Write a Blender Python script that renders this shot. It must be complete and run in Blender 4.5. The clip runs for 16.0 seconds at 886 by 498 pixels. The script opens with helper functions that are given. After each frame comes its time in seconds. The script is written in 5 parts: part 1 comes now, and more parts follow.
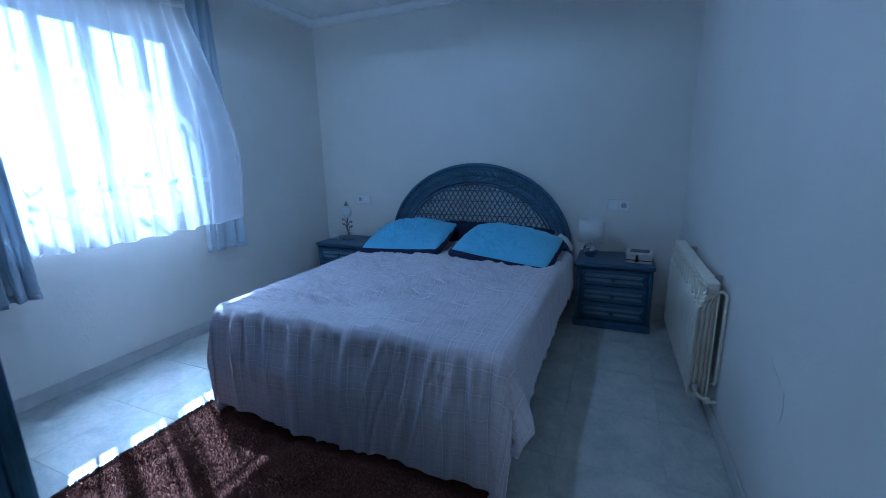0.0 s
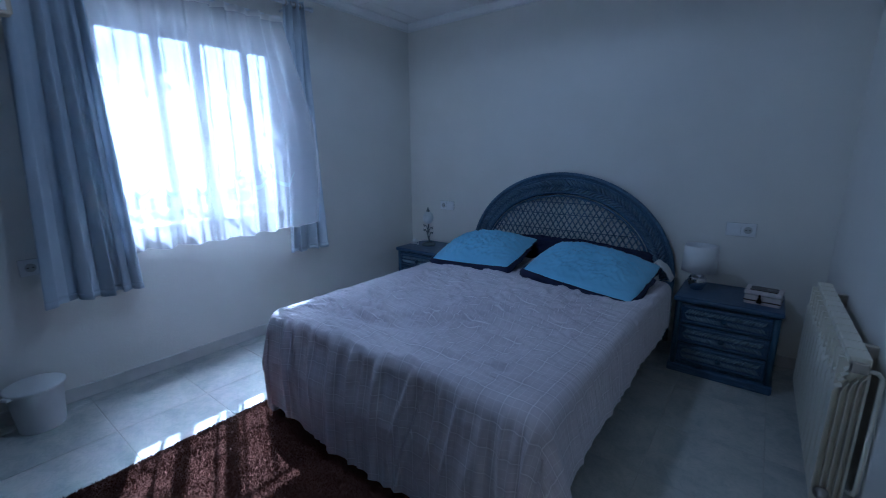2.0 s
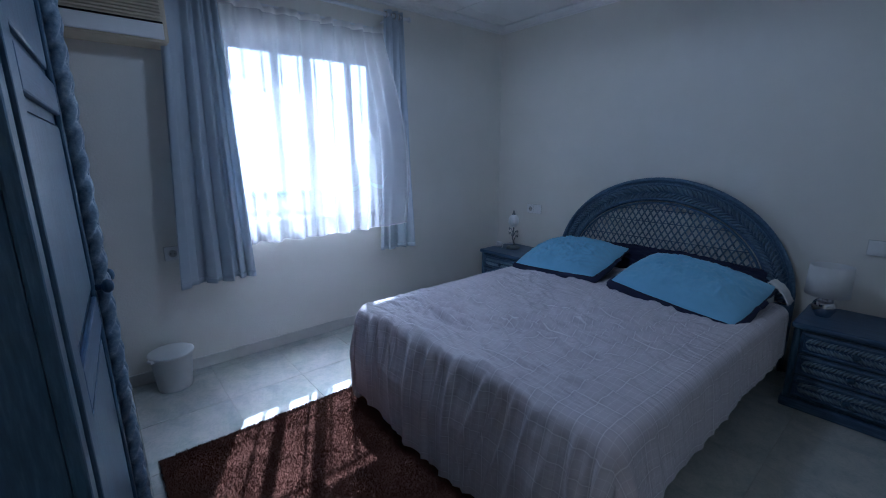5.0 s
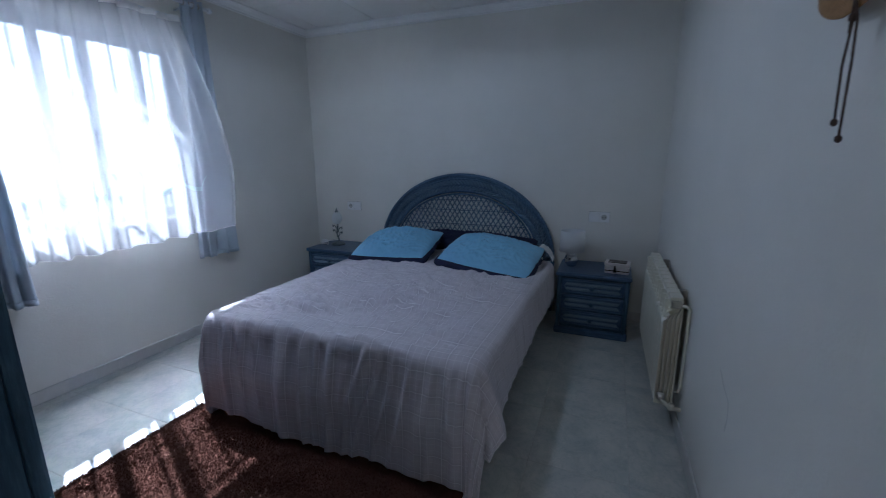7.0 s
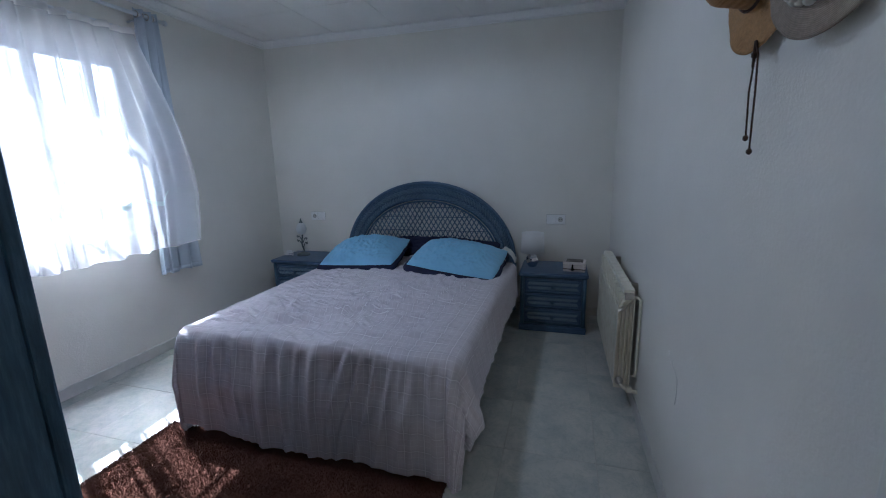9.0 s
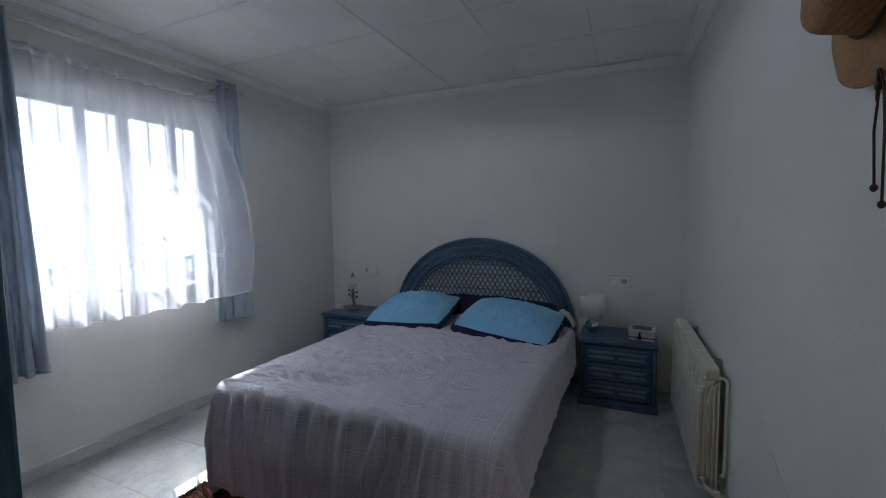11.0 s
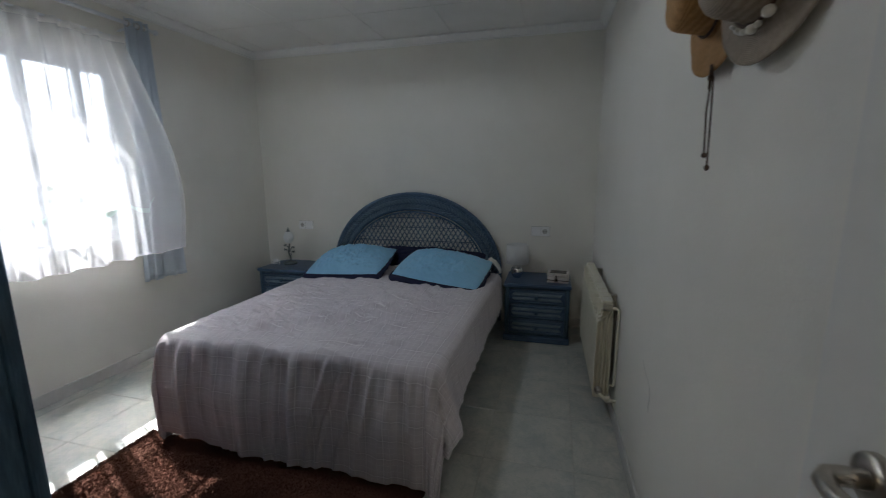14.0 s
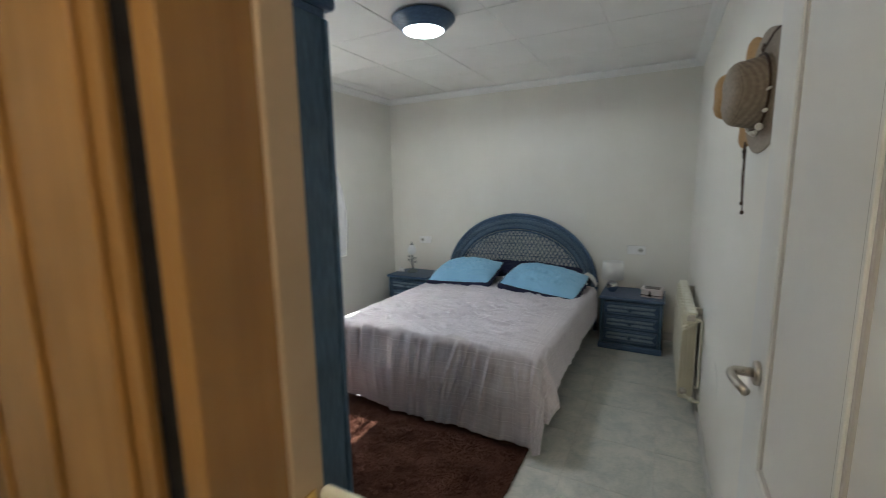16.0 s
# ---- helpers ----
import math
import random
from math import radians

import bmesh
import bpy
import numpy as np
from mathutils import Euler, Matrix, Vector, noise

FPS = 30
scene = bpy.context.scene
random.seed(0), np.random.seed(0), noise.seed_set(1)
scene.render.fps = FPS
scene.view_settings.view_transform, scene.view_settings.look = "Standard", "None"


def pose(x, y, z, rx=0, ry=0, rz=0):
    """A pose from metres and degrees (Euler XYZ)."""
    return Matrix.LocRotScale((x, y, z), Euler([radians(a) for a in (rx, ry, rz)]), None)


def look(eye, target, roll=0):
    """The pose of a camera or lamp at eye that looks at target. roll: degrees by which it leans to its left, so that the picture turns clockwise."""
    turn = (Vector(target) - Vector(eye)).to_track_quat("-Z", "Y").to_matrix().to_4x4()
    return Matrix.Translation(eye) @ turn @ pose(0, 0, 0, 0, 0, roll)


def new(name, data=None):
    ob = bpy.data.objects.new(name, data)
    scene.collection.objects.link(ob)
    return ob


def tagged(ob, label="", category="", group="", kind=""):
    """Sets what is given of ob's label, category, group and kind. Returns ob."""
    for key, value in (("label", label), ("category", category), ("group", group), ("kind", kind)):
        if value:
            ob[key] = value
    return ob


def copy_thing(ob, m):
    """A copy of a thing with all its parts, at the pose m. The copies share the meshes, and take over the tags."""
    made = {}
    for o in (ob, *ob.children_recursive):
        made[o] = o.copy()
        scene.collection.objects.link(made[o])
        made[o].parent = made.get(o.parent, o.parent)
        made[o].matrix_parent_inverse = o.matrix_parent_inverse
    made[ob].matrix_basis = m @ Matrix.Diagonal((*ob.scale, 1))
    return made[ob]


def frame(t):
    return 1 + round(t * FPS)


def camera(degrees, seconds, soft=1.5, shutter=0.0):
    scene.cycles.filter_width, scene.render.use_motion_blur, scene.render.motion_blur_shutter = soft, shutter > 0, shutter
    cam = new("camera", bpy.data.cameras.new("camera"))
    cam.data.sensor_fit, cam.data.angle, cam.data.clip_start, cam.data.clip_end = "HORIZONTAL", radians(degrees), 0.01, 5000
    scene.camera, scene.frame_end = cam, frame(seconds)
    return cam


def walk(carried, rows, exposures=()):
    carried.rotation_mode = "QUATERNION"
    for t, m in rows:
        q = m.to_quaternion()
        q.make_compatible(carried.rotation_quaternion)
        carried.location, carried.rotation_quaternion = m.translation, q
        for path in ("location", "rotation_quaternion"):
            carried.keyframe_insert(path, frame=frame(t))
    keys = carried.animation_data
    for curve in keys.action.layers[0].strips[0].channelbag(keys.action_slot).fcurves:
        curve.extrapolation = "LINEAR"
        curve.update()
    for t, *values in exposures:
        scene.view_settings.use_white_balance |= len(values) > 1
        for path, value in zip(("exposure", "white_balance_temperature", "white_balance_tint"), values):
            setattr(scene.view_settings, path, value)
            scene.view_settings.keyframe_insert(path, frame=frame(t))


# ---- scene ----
cam = camera(93.6, 16.0, soft=1.0, shutter=0.4)
PATH = [
    (0, (0.286, 0.486, 1.233), (-0.476, 2.281, 0.791), -1.2),
    (0.5, (0.335, 0.603, 1.246), (-0.575, 2.328, 0.806), -1.0),
    (1, (0.365, 0.692, 1.269), (-0.668, 2.346, 0.824), -0.7),
    (1.5, (0.395, 0.752, 1.284), (-0.714, 2.356, 0.843), -0.6),
    (2, (0.388, 0.782, 1.292), (-0.809, 2.323, 0.852), -0.4),
    (2.5, (0.402, 0.824, 1.292), (-0.942, 2.243, 0.863), -0.6),
    (3, (0.402, 0.861, 1.314), (-1.097, 2.113, 0.883), -0.4),
    (3.2, (0.412, 0.888, 1.317), (-1.153, 2.056, 0.889), -0.5),
    (5.5, (0.418, 0.713, 1.325), (-0.997, 2.052, 0.867), -0.1),
    (6, (0.39, 0.614, 1.316), (-0.788, 2.152, 0.819), 0.1),
    (6.5, (0.395, 0.518, 1.305), (-0.572, 2.201, 0.823), -0.2),
    (7, (0.368, 0.425, 1.317), (-0.364, 2.233, 0.875), -0.3),
    (7.5, (0.344, 0.352, 1.323), (-0.239, 2.22, 0.907), -0.2),
    (8, (0.309, 0.287, 1.336), (-0.198, 2.178, 0.924), -0.2),
    (8.5, (0.312, 0.266, 1.332), (-0.178, 2.16, 0.918), -0.5),
    (9, (0.343, 0.303, 1.336), (-0.204, 2.181, 0.921), -1.3),
    (9.5, (0.348, 0.361, 1.332), (-0.308, 2.216, 0.976), -0.4),
    (10, (0.34, 0.438, 1.334), (-0.428, 2.271, 1.108), -0.5),
    (10.2, (0.337, 0.447, 1.325), (-0.453, 2.279, 1.182), -0.5),
    (12.5, (0.358, 0.424, 1.328), (-0.474, 2.233, 1.139), -0.5),
    (13, (0.37, 0.394, 1.337), (-0.437, 2.193, 1.0), -0.4),
    (13.5, (0.376, 0.346, 1.341), (-0.34, 2.174, 0.96), -0.5),
    (14, (0.393, 0.28, 1.335), (-0.115, 2.18, 0.972), -0.4),
    (14.5, (0.395, 0.198, 1.359), (0.058, 2.143, 1.033), -0.4),
    (14.8, (0.416, 0.115, 1.383), (0.087, 2.064, 1.072), -0.2),
    (15, (0.418, 0.056, 1.4), (0.043, 1.996, 1.096), -0.4),
    (15.5, (0.455, -0.105, 1.426), (-0.154, 1.777, 1.127), -0.6),
    (16, (0.507, -0.318, 1.444), (-0.426, 1.426, 1.149), -1.0),
]
EXPOSURES = [(0.0, 2.34, 3850, 7), (1.5, 1.95, 4170, 12), (3.2, 1.92, 4310, 13), (5.5, 2.02, 4700, 14), (7.0, 2.10, 4900, 14), (9.0, 2.49, 5120, 14),
             (10.0, 2.30, 5300, 14), (12.5, 1.68, 5700, 13), (13.5, 1.86, 5860, 12), (14.0, 2.18, 6030, 11), (14.8, 2.50, 6120, 9), (15.5, 2.80, 6120, 8), (16.0, 3.20, 6330, 9)]
walk(cam, [(t, look(eye, target, roll)) for t, eye, target, roll in PATH], EXPOSURES)

# ---------------------------------------------------------------- light
SUN_WAY = Vector((0.80, -0.38, -1.0)).normalized()
world = bpy.data.worlds.new("world")
scene.world = world
world.use_nodes = True
wn = world.node_tree.nodes
sky = wn.new("ShaderNodeTexSky")
sky.sky_type = "NISHITA"
sky.sun_disc = False
sky.sun_elevation = math.asin(-SUN_WAY.z)
sky.sun_rotation = math.atan2(-SUN_WAY.x, -SUN_WAY.y)
sky.air_density, sky.dust_density = 1.0, 2.0
world.node_tree.links.new(sky.outputs[0], wn["Background"].inputs[0])
wn["Background"].inputs[1].default_value = 0.10
sun = new("sun", bpy.data.lights.new("sun", "SUN"))
sun.data.energy, sun.data.angle, sun.data.color = 5.0, radians(0.5), (1.0, 0.95, 0.88)
sun.matrix_world = look((-10, 6, 12), Vector((-10, 6, 12)) + SUN_WAY)


# the two ceiling lamps' bulbs
bulb = new("ceiling_bulb", bpy.data.lights.new("ceiling_bulb", "SPOT"))
bulb.data.spot_size, bulb.data.spot_blend, bulb.data.shadow_soft_size, bulb.data.energy, bulb.data.color = radians(178), 0.2, 0.12, 3.4, (0.93, 0.97, 1.0)
bulb.location = (-0.84, 2.0, 2.335)
hall_bulb = new("hall_bulb", bpy.data.lights.new("hall_bulb", "POINT"))
hall_bulb.data.energy, hall_bulb.data.shadow_soft_size, hall_bulb.data.color = 1.4, 0.08, (1.0, 0.88, 0.70)
hall_bulb.location = (0.15, -1.15, 2.25)


# ---------------------------------------------------------------- materials
def nodes_of(name):
    m = bpy.data.materials.new(name)
    m.use_nodes = True
    nt = m.node_tree
    return m, nt, nt.nodes["Principled BSDF"]


def noise_node(nt, scale, detail=4.0, rough=0.55, coords="Object"):
    tc = nt.nodes.new("ShaderNodeTexCoord")
    n = nt.nodes.new("ShaderNodeTexNoise")
    n.inputs["Scale"].default_value, n.inputs["Detail"].default_value, n.inputs["Roughness"].default_value = scale, detail, rough
    nt.links.new(tc.outputs[coords], n.inputs["Vector"])
    return n


def ramp(nt, src, stops):
    r = nt.nodes.new("ShaderNodeValToRGB")
    while len(r.color_ramp.elements) < len(stops):
        r.color_ramp.elements.new(0.5)
    for e, (p, c) in zip(r.color_ramp.elements, stops):
        e.position, e.color = p, (*c, 1)
    nt.links.new(src, r.inputs[0])
    return r


def mix_node(nt, fac, a, b, mode="MIX"):
    m = nt.nodes.new("ShaderNodeMix")
    m.data_type, m.blend_type = "RGBA", mode
    for sock, v in ((m.inputs[0], fac), (m.inputs[6], a), (m.inputs[7], b)):
        if isinstance(v, bpy.types.NodeSocket):
            nt.links.new(v, sock)
        else:
            sock.default_value = v if isinstance(v, float) else (*v, 1)
    return m.outputs[2]


def bump(nt, bsdf, height, strength, dist):
    b = nt.nodes.new("ShaderNodeBump")
    b.inputs["Strength"].default_value, b.inputs["Distance"].default_value = strength, dist
    nt.links.new(height, b.inputs["Height"])
    nt.links.new(b.outputs[0], bsdf.inputs["Normal"])


def paint(name, a, b, rough=0.5, scale=6.0, grain=120.0, relief=0.3, dist=0.002, metal=0.0, coords="Object", spec=0.5, lo=0.35, hi=0.65):
    """Two-tone surface: broad stains between colours a and b, and fine relief."""
    m, nt, p = nodes_of(name)
    big = noise_node(nt, scale, 5.0, 0.6, coords)
    r = ramp(nt, big.outputs[0], [(lo, a), (hi, b)])
    nt.links.new(r.outputs[0], p.inputs["Base Color"])
    fine = noise_node(nt, grain, 3.0, 0.6, coords)
    bump(nt, p, fine.outputs[0], relief, dist)
    rr = nt.nodes.new("ShaderNodeMapRange")
    rr.inputs[3].default_value, rr.inputs[4].default_value = max(0.02, rough - 0.08), min(1.0, rough + 0.1)
    nt.links.new(big.outputs[0], rr.inputs[0])
    nt.links.new(rr.outputs[0], p.inputs["Roughness"])
    p.inputs["Metallic"].default_value = metal
    p.inputs["Specular IOR Level"].default_value = spec
    return m


WALL = paint("cream_wall_paint", (0.80, 0.782, 0.718), (0.832, 0.813, 0.755), 0.48, 2.5, 95.0, 0.32, 0.003)
CEIL = paint("white_ceiling_panel", (0.84, 0.83, 0.805), (0.88, 0.87, 0.85), 0.6, 3.0, 420.0, 0.5, 0.0015)
TRIM = paint("white_plaster_trim", (0.86, 0.86, 0.845), (0.89, 0.89, 0.875), 0.5, 5.0, 200.0, 0.15, 0.001)
BASEB = paint("pale_skirting_tile", (0.60, 0.59, 0.56), (0.70, 0.69, 0.66), 0.3, 7.0, 60.0, 0.1, 0.001)
GROUT = paint("grey_grout", (0.46, 0.46, 0.43), (0.54, 0.53, 0.50), 0.8, 12.0, 300.0, 0.4, 0.001)
DOORP = paint("white_door_paint", (0.72, 0.72, 0.695), (0.76, 0.76, 0.735), 0.38, 3.0, 180.0, 0.12, 0.0008)
ALU = paint("white_lacquered_aluminium", (0.74, 0.77, 0.80), (0.80, 0.82, 0.84), 0.35, 4.0, 200.0, 0.05, 0.0005)
RADW = paint("ivory_radiator_enamel", (0.72, 0.69, 0.565), (0.79, 0.76, 0.64), 0.32, 8.0, 90.0, 0.1, 0.0008)
PLASTIC = paint("white_plastic", (0.84, 0.84, 0.83), (0.89, 0.89, 0.88), 0.35, 9.0, 200.0, 0.05, 0.0004)
# near-black for latch and tassel, and for shade painted into gaps and holes
DARK = paint("near_black", (0.010, 0.009, 0.009), (0.018, 0.016, 0.016), 0.8, 20.0, 200.0, 0.1, 0.0005, 0.0, "Object", 0.05)
BEIGE = paint("yellowed_beige_plastic", (0.52, 0.45, 0.32), (0.60, 0.52, 0.38), 0.45, 8.0, 150.0, 0.1, 0.0005)
STEEL = paint("brushed_nickel", (0.50, 0.46, 0.41), (0.60, 0.56, 0.50), 0.3, 30.0, 400.0, 0.1, 0.0003, 1.0)
CHROME = paint("chrome", (0.72, 0.72, 0.74), (0.80, 0.80, 0.82), 0.08, 10.0, 100.0, 0.02, 0.0002, 1.0)
BRASS = paint("brass", (0.62, 0.42, 0.14), (0.75, 0.54, 0.22), 0.3, 30.0, 200.0, 0.1, 0.0003, 1.0)
IRON = paint("grey_green_wrought_iron", (0.12, 0.15, 0.15), (0.22, 0.25, 0.25), 0.5, 40.0, 200.0, 0.3, 0.0006, 0.4)
NAVY = paint("navy_cotton", (0.010, 0.013, 0.045), (0.018, 0.022, 0.065), 0.85, 10.0, 500.0, 0.5, 0.0008)
SHELL = paint("pale_shell", (0.65, 0.62, 0.55), (0.82, 0.80, 0.76), 0.3, 60.0, 200.0, 0.2, 0.0005)
CORD = paint("dark_brown_cord", (0.05, 0.028, 0.018), (0.09, 0.05, 0.03), 0.7, 60.0, 500.0, 0.4, 0.0005)
PLASTER = paint("stone_grey_outside_plaster", (0.32, 0.30, 0.27), (0.38, 0.36, 0.33), 0.8, 2.0, 80.0, 0.4, 0.004)
GRILLE = paint("white_painted_iron", (0.70, 0.70, 0.69), (0.78, 0.78, 0.77), 0.5, 20.0, 150.0, 0.3, 0.0006)
LEAF = paint("dusty_green_leaves", (0.07, 0.12, 0.05), (0.15, 0.19, 0.09), 0.7, 3.0, 40.0, 0.4, 0.004)
GROUND = paint("pale_dry_ground", (0.40, 0.38, 0.32), (0.50, 0.47, 0.41), 0.9, 0.15, 4.0, 0.5, 0.02)
BACKD = paint("dark_underside", (0.10, 0.09, 0.085), (0.15, 0.14, 0.13), 0.8, 6.0, 100.0, 0.2, 0.001)


def brushed_wood(name, a, b, c, rough, axis_scale, streak=14.0, coords="Object"):
    """Paint or varnish brushed along the grain, worn paler on its ridges."""
    m, nt, p = nodes_of(name)
    tc = nt.nodes.new("ShaderNodeTexCoord")
    mp = nt.nodes.new("ShaderNodeMapping")
    mp.inputs["Scale"].default_value = axis_scale
    nt.links.new(tc.outputs[coords], mp.inputs["Vector"])
    n = nt.nodes.new("ShaderNodeTexNoise")
    n.inputs["Scale"].default_value, n.inputs["Detail"].default_value, n.inputs["Roughness"].default_value = streak, 6.0, 0.65
    nt.links.new(mp.outputs[0], n.inputs["Vector"])
    r = ramp(nt, n.outputs[0], [(0.30, a), (0.52, b), (0.74, c)])
    big = noise_node(nt, 3.0, 3.0, 0.5, coords)
    shade = ramp(nt, big.outputs[0], [(0.3, (0.82, 0.82, 0.82)), (0.7, (1.1, 1.1, 1.1))])
    nt.links.new(mix_node(nt, 1.0, r.outputs[0], shade.outputs[0], "MULTIPLY"), p.inputs["Base Color"])
    p.inputs["Roughness"].default_value = rough
    bump(nt, p, n.outputs[0], 0.25, 0.002)
    return m


BLUE = brushed_wood("blue_stained_wood", (0.028, 0.066, 0.115), (0.048, 0.105, 0.172), (0.092, 0.165, 0.245), 0.36, (8.0, 8.0, 0.8))
BLUEX = brushed_wood("blue_stained_wood_level", (0.030, 0.066, 0.135), (0.053, 0.105, 0.20), (0.10, 0.17, 0.28), 0.34, (0.8, 8.0, 8.0))
WICKER = brushed_wood("whitewashed_blue_wicker", (0.085, 0.14, 0.205), (0.155, 0.23, 0.31), (0.30, 0.385, 0.45), 0.5, (3.0, 3.0, 3.0), 30.0)
WEAVE = brushed_wood("pale_whitewashed_cane", (0.11, 0.17, 0.24), (0.23, 0.315, 0.385), (0.42, 0.49, 0.53), 0.5, (3.0, 3.0, 3.0), 40.0)
CANE = brushed_wood("blue_cane", (0.050, 0.10, 0.175), (0.085, 0.15, 0.24), (0.15, 0.23, 0.33), 0.42, (3.0, 3.0, 3.0), 20.0)
# paler than the doors, so that the rope mouldings stand out
ROPE = brushed_wood("pale_blue_rope_carving", (0.10, 0.16, 0.235), (0.20, 0.275, 0.36), (0.36, 0.43, 0.50), 0.36, (3.0, 3.0, 3.0), 24.0)
ORANGE = brushed_wood("varnished_honey_wood", (0.28, 0.14, 0.039), (0.325, 0.167, 0.049), (0.37, 0.195, 0.063), 0.26, (6.0, 6.0, 0.3), 3.0)
PEACH = paint("pale_varnished_pine", (0.44, 0.32, 0.20), (0.49, 0.36, 0.235), 0.4, 4.0, 120.0, 0.1, 0.001)


def tile_material():
    """Glazed floor tile: pale ground with green-grey and buff clouding and thin veins; each tile shifted by its own random number."""
    m, nt, p = nodes_of("mottled_floor_tile")
    tc = nt.nodes.new("ShaderNodeTexCoord")
    oi = nt.nodes.new("ShaderNodeObjectInfo")
    off = nt.nodes.new("ShaderNodeVectorMath")
    off.operation = "SCALE"
    off.inputs[0].default_value = (17.0, 29.0, 11.0)
    nt.links.new(oi.outputs["Random"], off.inputs["Scale"])
    add = nt.nodes.new("ShaderNodeVectorMath")
    nt.links.new(tc.outputs["Object"], add.inputs[0])
    nt.links.new(off.outputs[0], add.inputs[1])
    def nz(scale, detail, rough, distort=0.0):
        n = nt.nodes.new("ShaderNodeTexNoise")
        n.inputs["Scale"].default_value, n.inputs["Detail"].default_value = scale, detail
        n.inputs["Roughness"].default_value, n.inputs["Distortion"].default_value = rough, distort
        nt.links.new(add.outputs[0], n.inputs["Vector"])
        return n
    cloud = ramp(nt, nz(6.0, 6.0, 0.65, 0.6).outputs[0], [(0.32, (0.435, 0.47, 0.455)), (0.5, (0.56, 0.565, 0.53)), (0.68, (0.65, 0.63, 0.58))])
    vein = ramp(nt, nz(14.0, 8.0, 0.7, 1.2).outputs[0], [(0.46, (1, 1, 1)), (0.50, (0.80, 0.84, 0.84)), (0.54, (1, 1, 1))])
    nt.links.new(mix_node(nt, 0.8, cloud.outputs[0], vein.outputs[0], "MULTIPLY"), p.inputs["Base Color"])
    p.inputs["Roughness"].default_value = 0.36
    p.inputs["Specular IOR Level"].default_value = 0.4
    bump(nt, p, nz(40.0, 3.0, 0.5).outputs[0], 0.12, 0.001)
    return m


TILE = tile_material()


def spread_material():
    """Lilac-grey cotton with fine paler check lines, laid out by the cloth's own UV in metres."""
    m, nt, p = nodes_of("checked_lilac_cotton")
    tc = nt.nodes.new("ShaderNodeTexCoord")
    sep = nt.nodes.new("ShaderNodeSeparateXYZ")
    nt.links.new(tc.outputs["UV"], sep.inputs[0])
    def lines(axis, pitch, width):
        mod = nt.nodes.new("ShaderNodeMath")
        mod.operation = "PINGPONG"
        nt.links.new(sep.outputs[axis], mod.inputs[0])
        mod.inputs[1].default_value = pitch / 2
        lt = nt.nodes.new("ShaderNodeMapRange")
        lt.inputs[1].default_value, lt.inputs[2].default_value = width * 0.5, width * 1.1
        lt.inputs[3].default_value, lt.inputs[4].default_value = 1.0, 0.0
        nt.links.new(mod.outputs[0], lt.inputs[0])
        return lt.outputs[0]
    def both(a, b, op):
        k = nt.nodes.new("ShaderNodeMath")
        k.operation = op
        nt.links.new(a, k.inputs[0])
        if isinstance(b, float):
            k.inputs[1].default_value = b
        else:
            nt.links.new(b, k.inputs[1])
        return k.outputs[0]
    check = both(lines(0, 0.0285, 0.0014), lines(1, 0.0285, 0.0014), "MAXIMUM")
    band = both(lines(0, 0.0855, 0.012), lines(1, 0.0855, 0.012), "ADD")
    bold = both(lines(0, 0.0855, 0.0022), lines(1, 0.0855, 0.0022), "MAXIMUM")
    fade = noise_node(nt, 2.2, 4.0, 0.6, "UV")
    base = ramp(nt, fade.outputs[0], [(0.3, (0.57, 0.525, 0.565)), (0.7, (0.65, 0.605, 0.64))])
    c1 = mix_node(nt, both(band, 0.20, "MULTIPLY"), base.outputs[0], (0.40, 0.36, 0.41))
    c2 = mix_node(nt, both(check, 0.42, "MULTIPLY"), c1, (0.84, 0.81, 0.83))
    c3 = mix_node(nt, both(bold, 0.55, "MULTIPLY"), c2, (0.84, 0.81, 0.83))
    nt.links.new(c3, p.inputs["Base Color"])
    p.inputs["Roughness"].default_value = 0.85
    p.inputs["Sheen Weight"].default_value = 0.15
    mp = nt.nodes.new("ShaderNodeMapping")
    mp.inputs["Rotation"].default_value = (0, 0, 0.22)
    mp.inputs["Scale"].default_value = (7.0, 21.0, 1.0)
    nt.links.new(tc.outputs["UV"], mp.inputs["Vector"])
    wr = nt.nodes.new("ShaderNodeTexNoise")
    wr.inputs["Scale"].default_value, wr.inputs["Detail"].default_value, wr.inputs["Roughness"].default_value, wr.inputs["Distortion"].default_value = 1.0, 4.0, 0.55, 1.1
    nt.links.new(mp.outputs[0], wr.inputs["Vector"])
    flat = nt.nodes.new("ShaderNodeMapRange")
    flat.inputs[1].default_value, flat.inputs[2].default_value = -0.06, 0.06
    flat.inputs[3].default_value, flat.inputs[4].default_value = 0.12, 1.0
    nt.links.new(sep.outputs[1], flat.inputs[0])
    bump(nt, p, both(wr.outputs[0], flat.outputs[0], "MULTIPLY"), 1.0, 0.018)
    return m


SPREAD = spread_material()


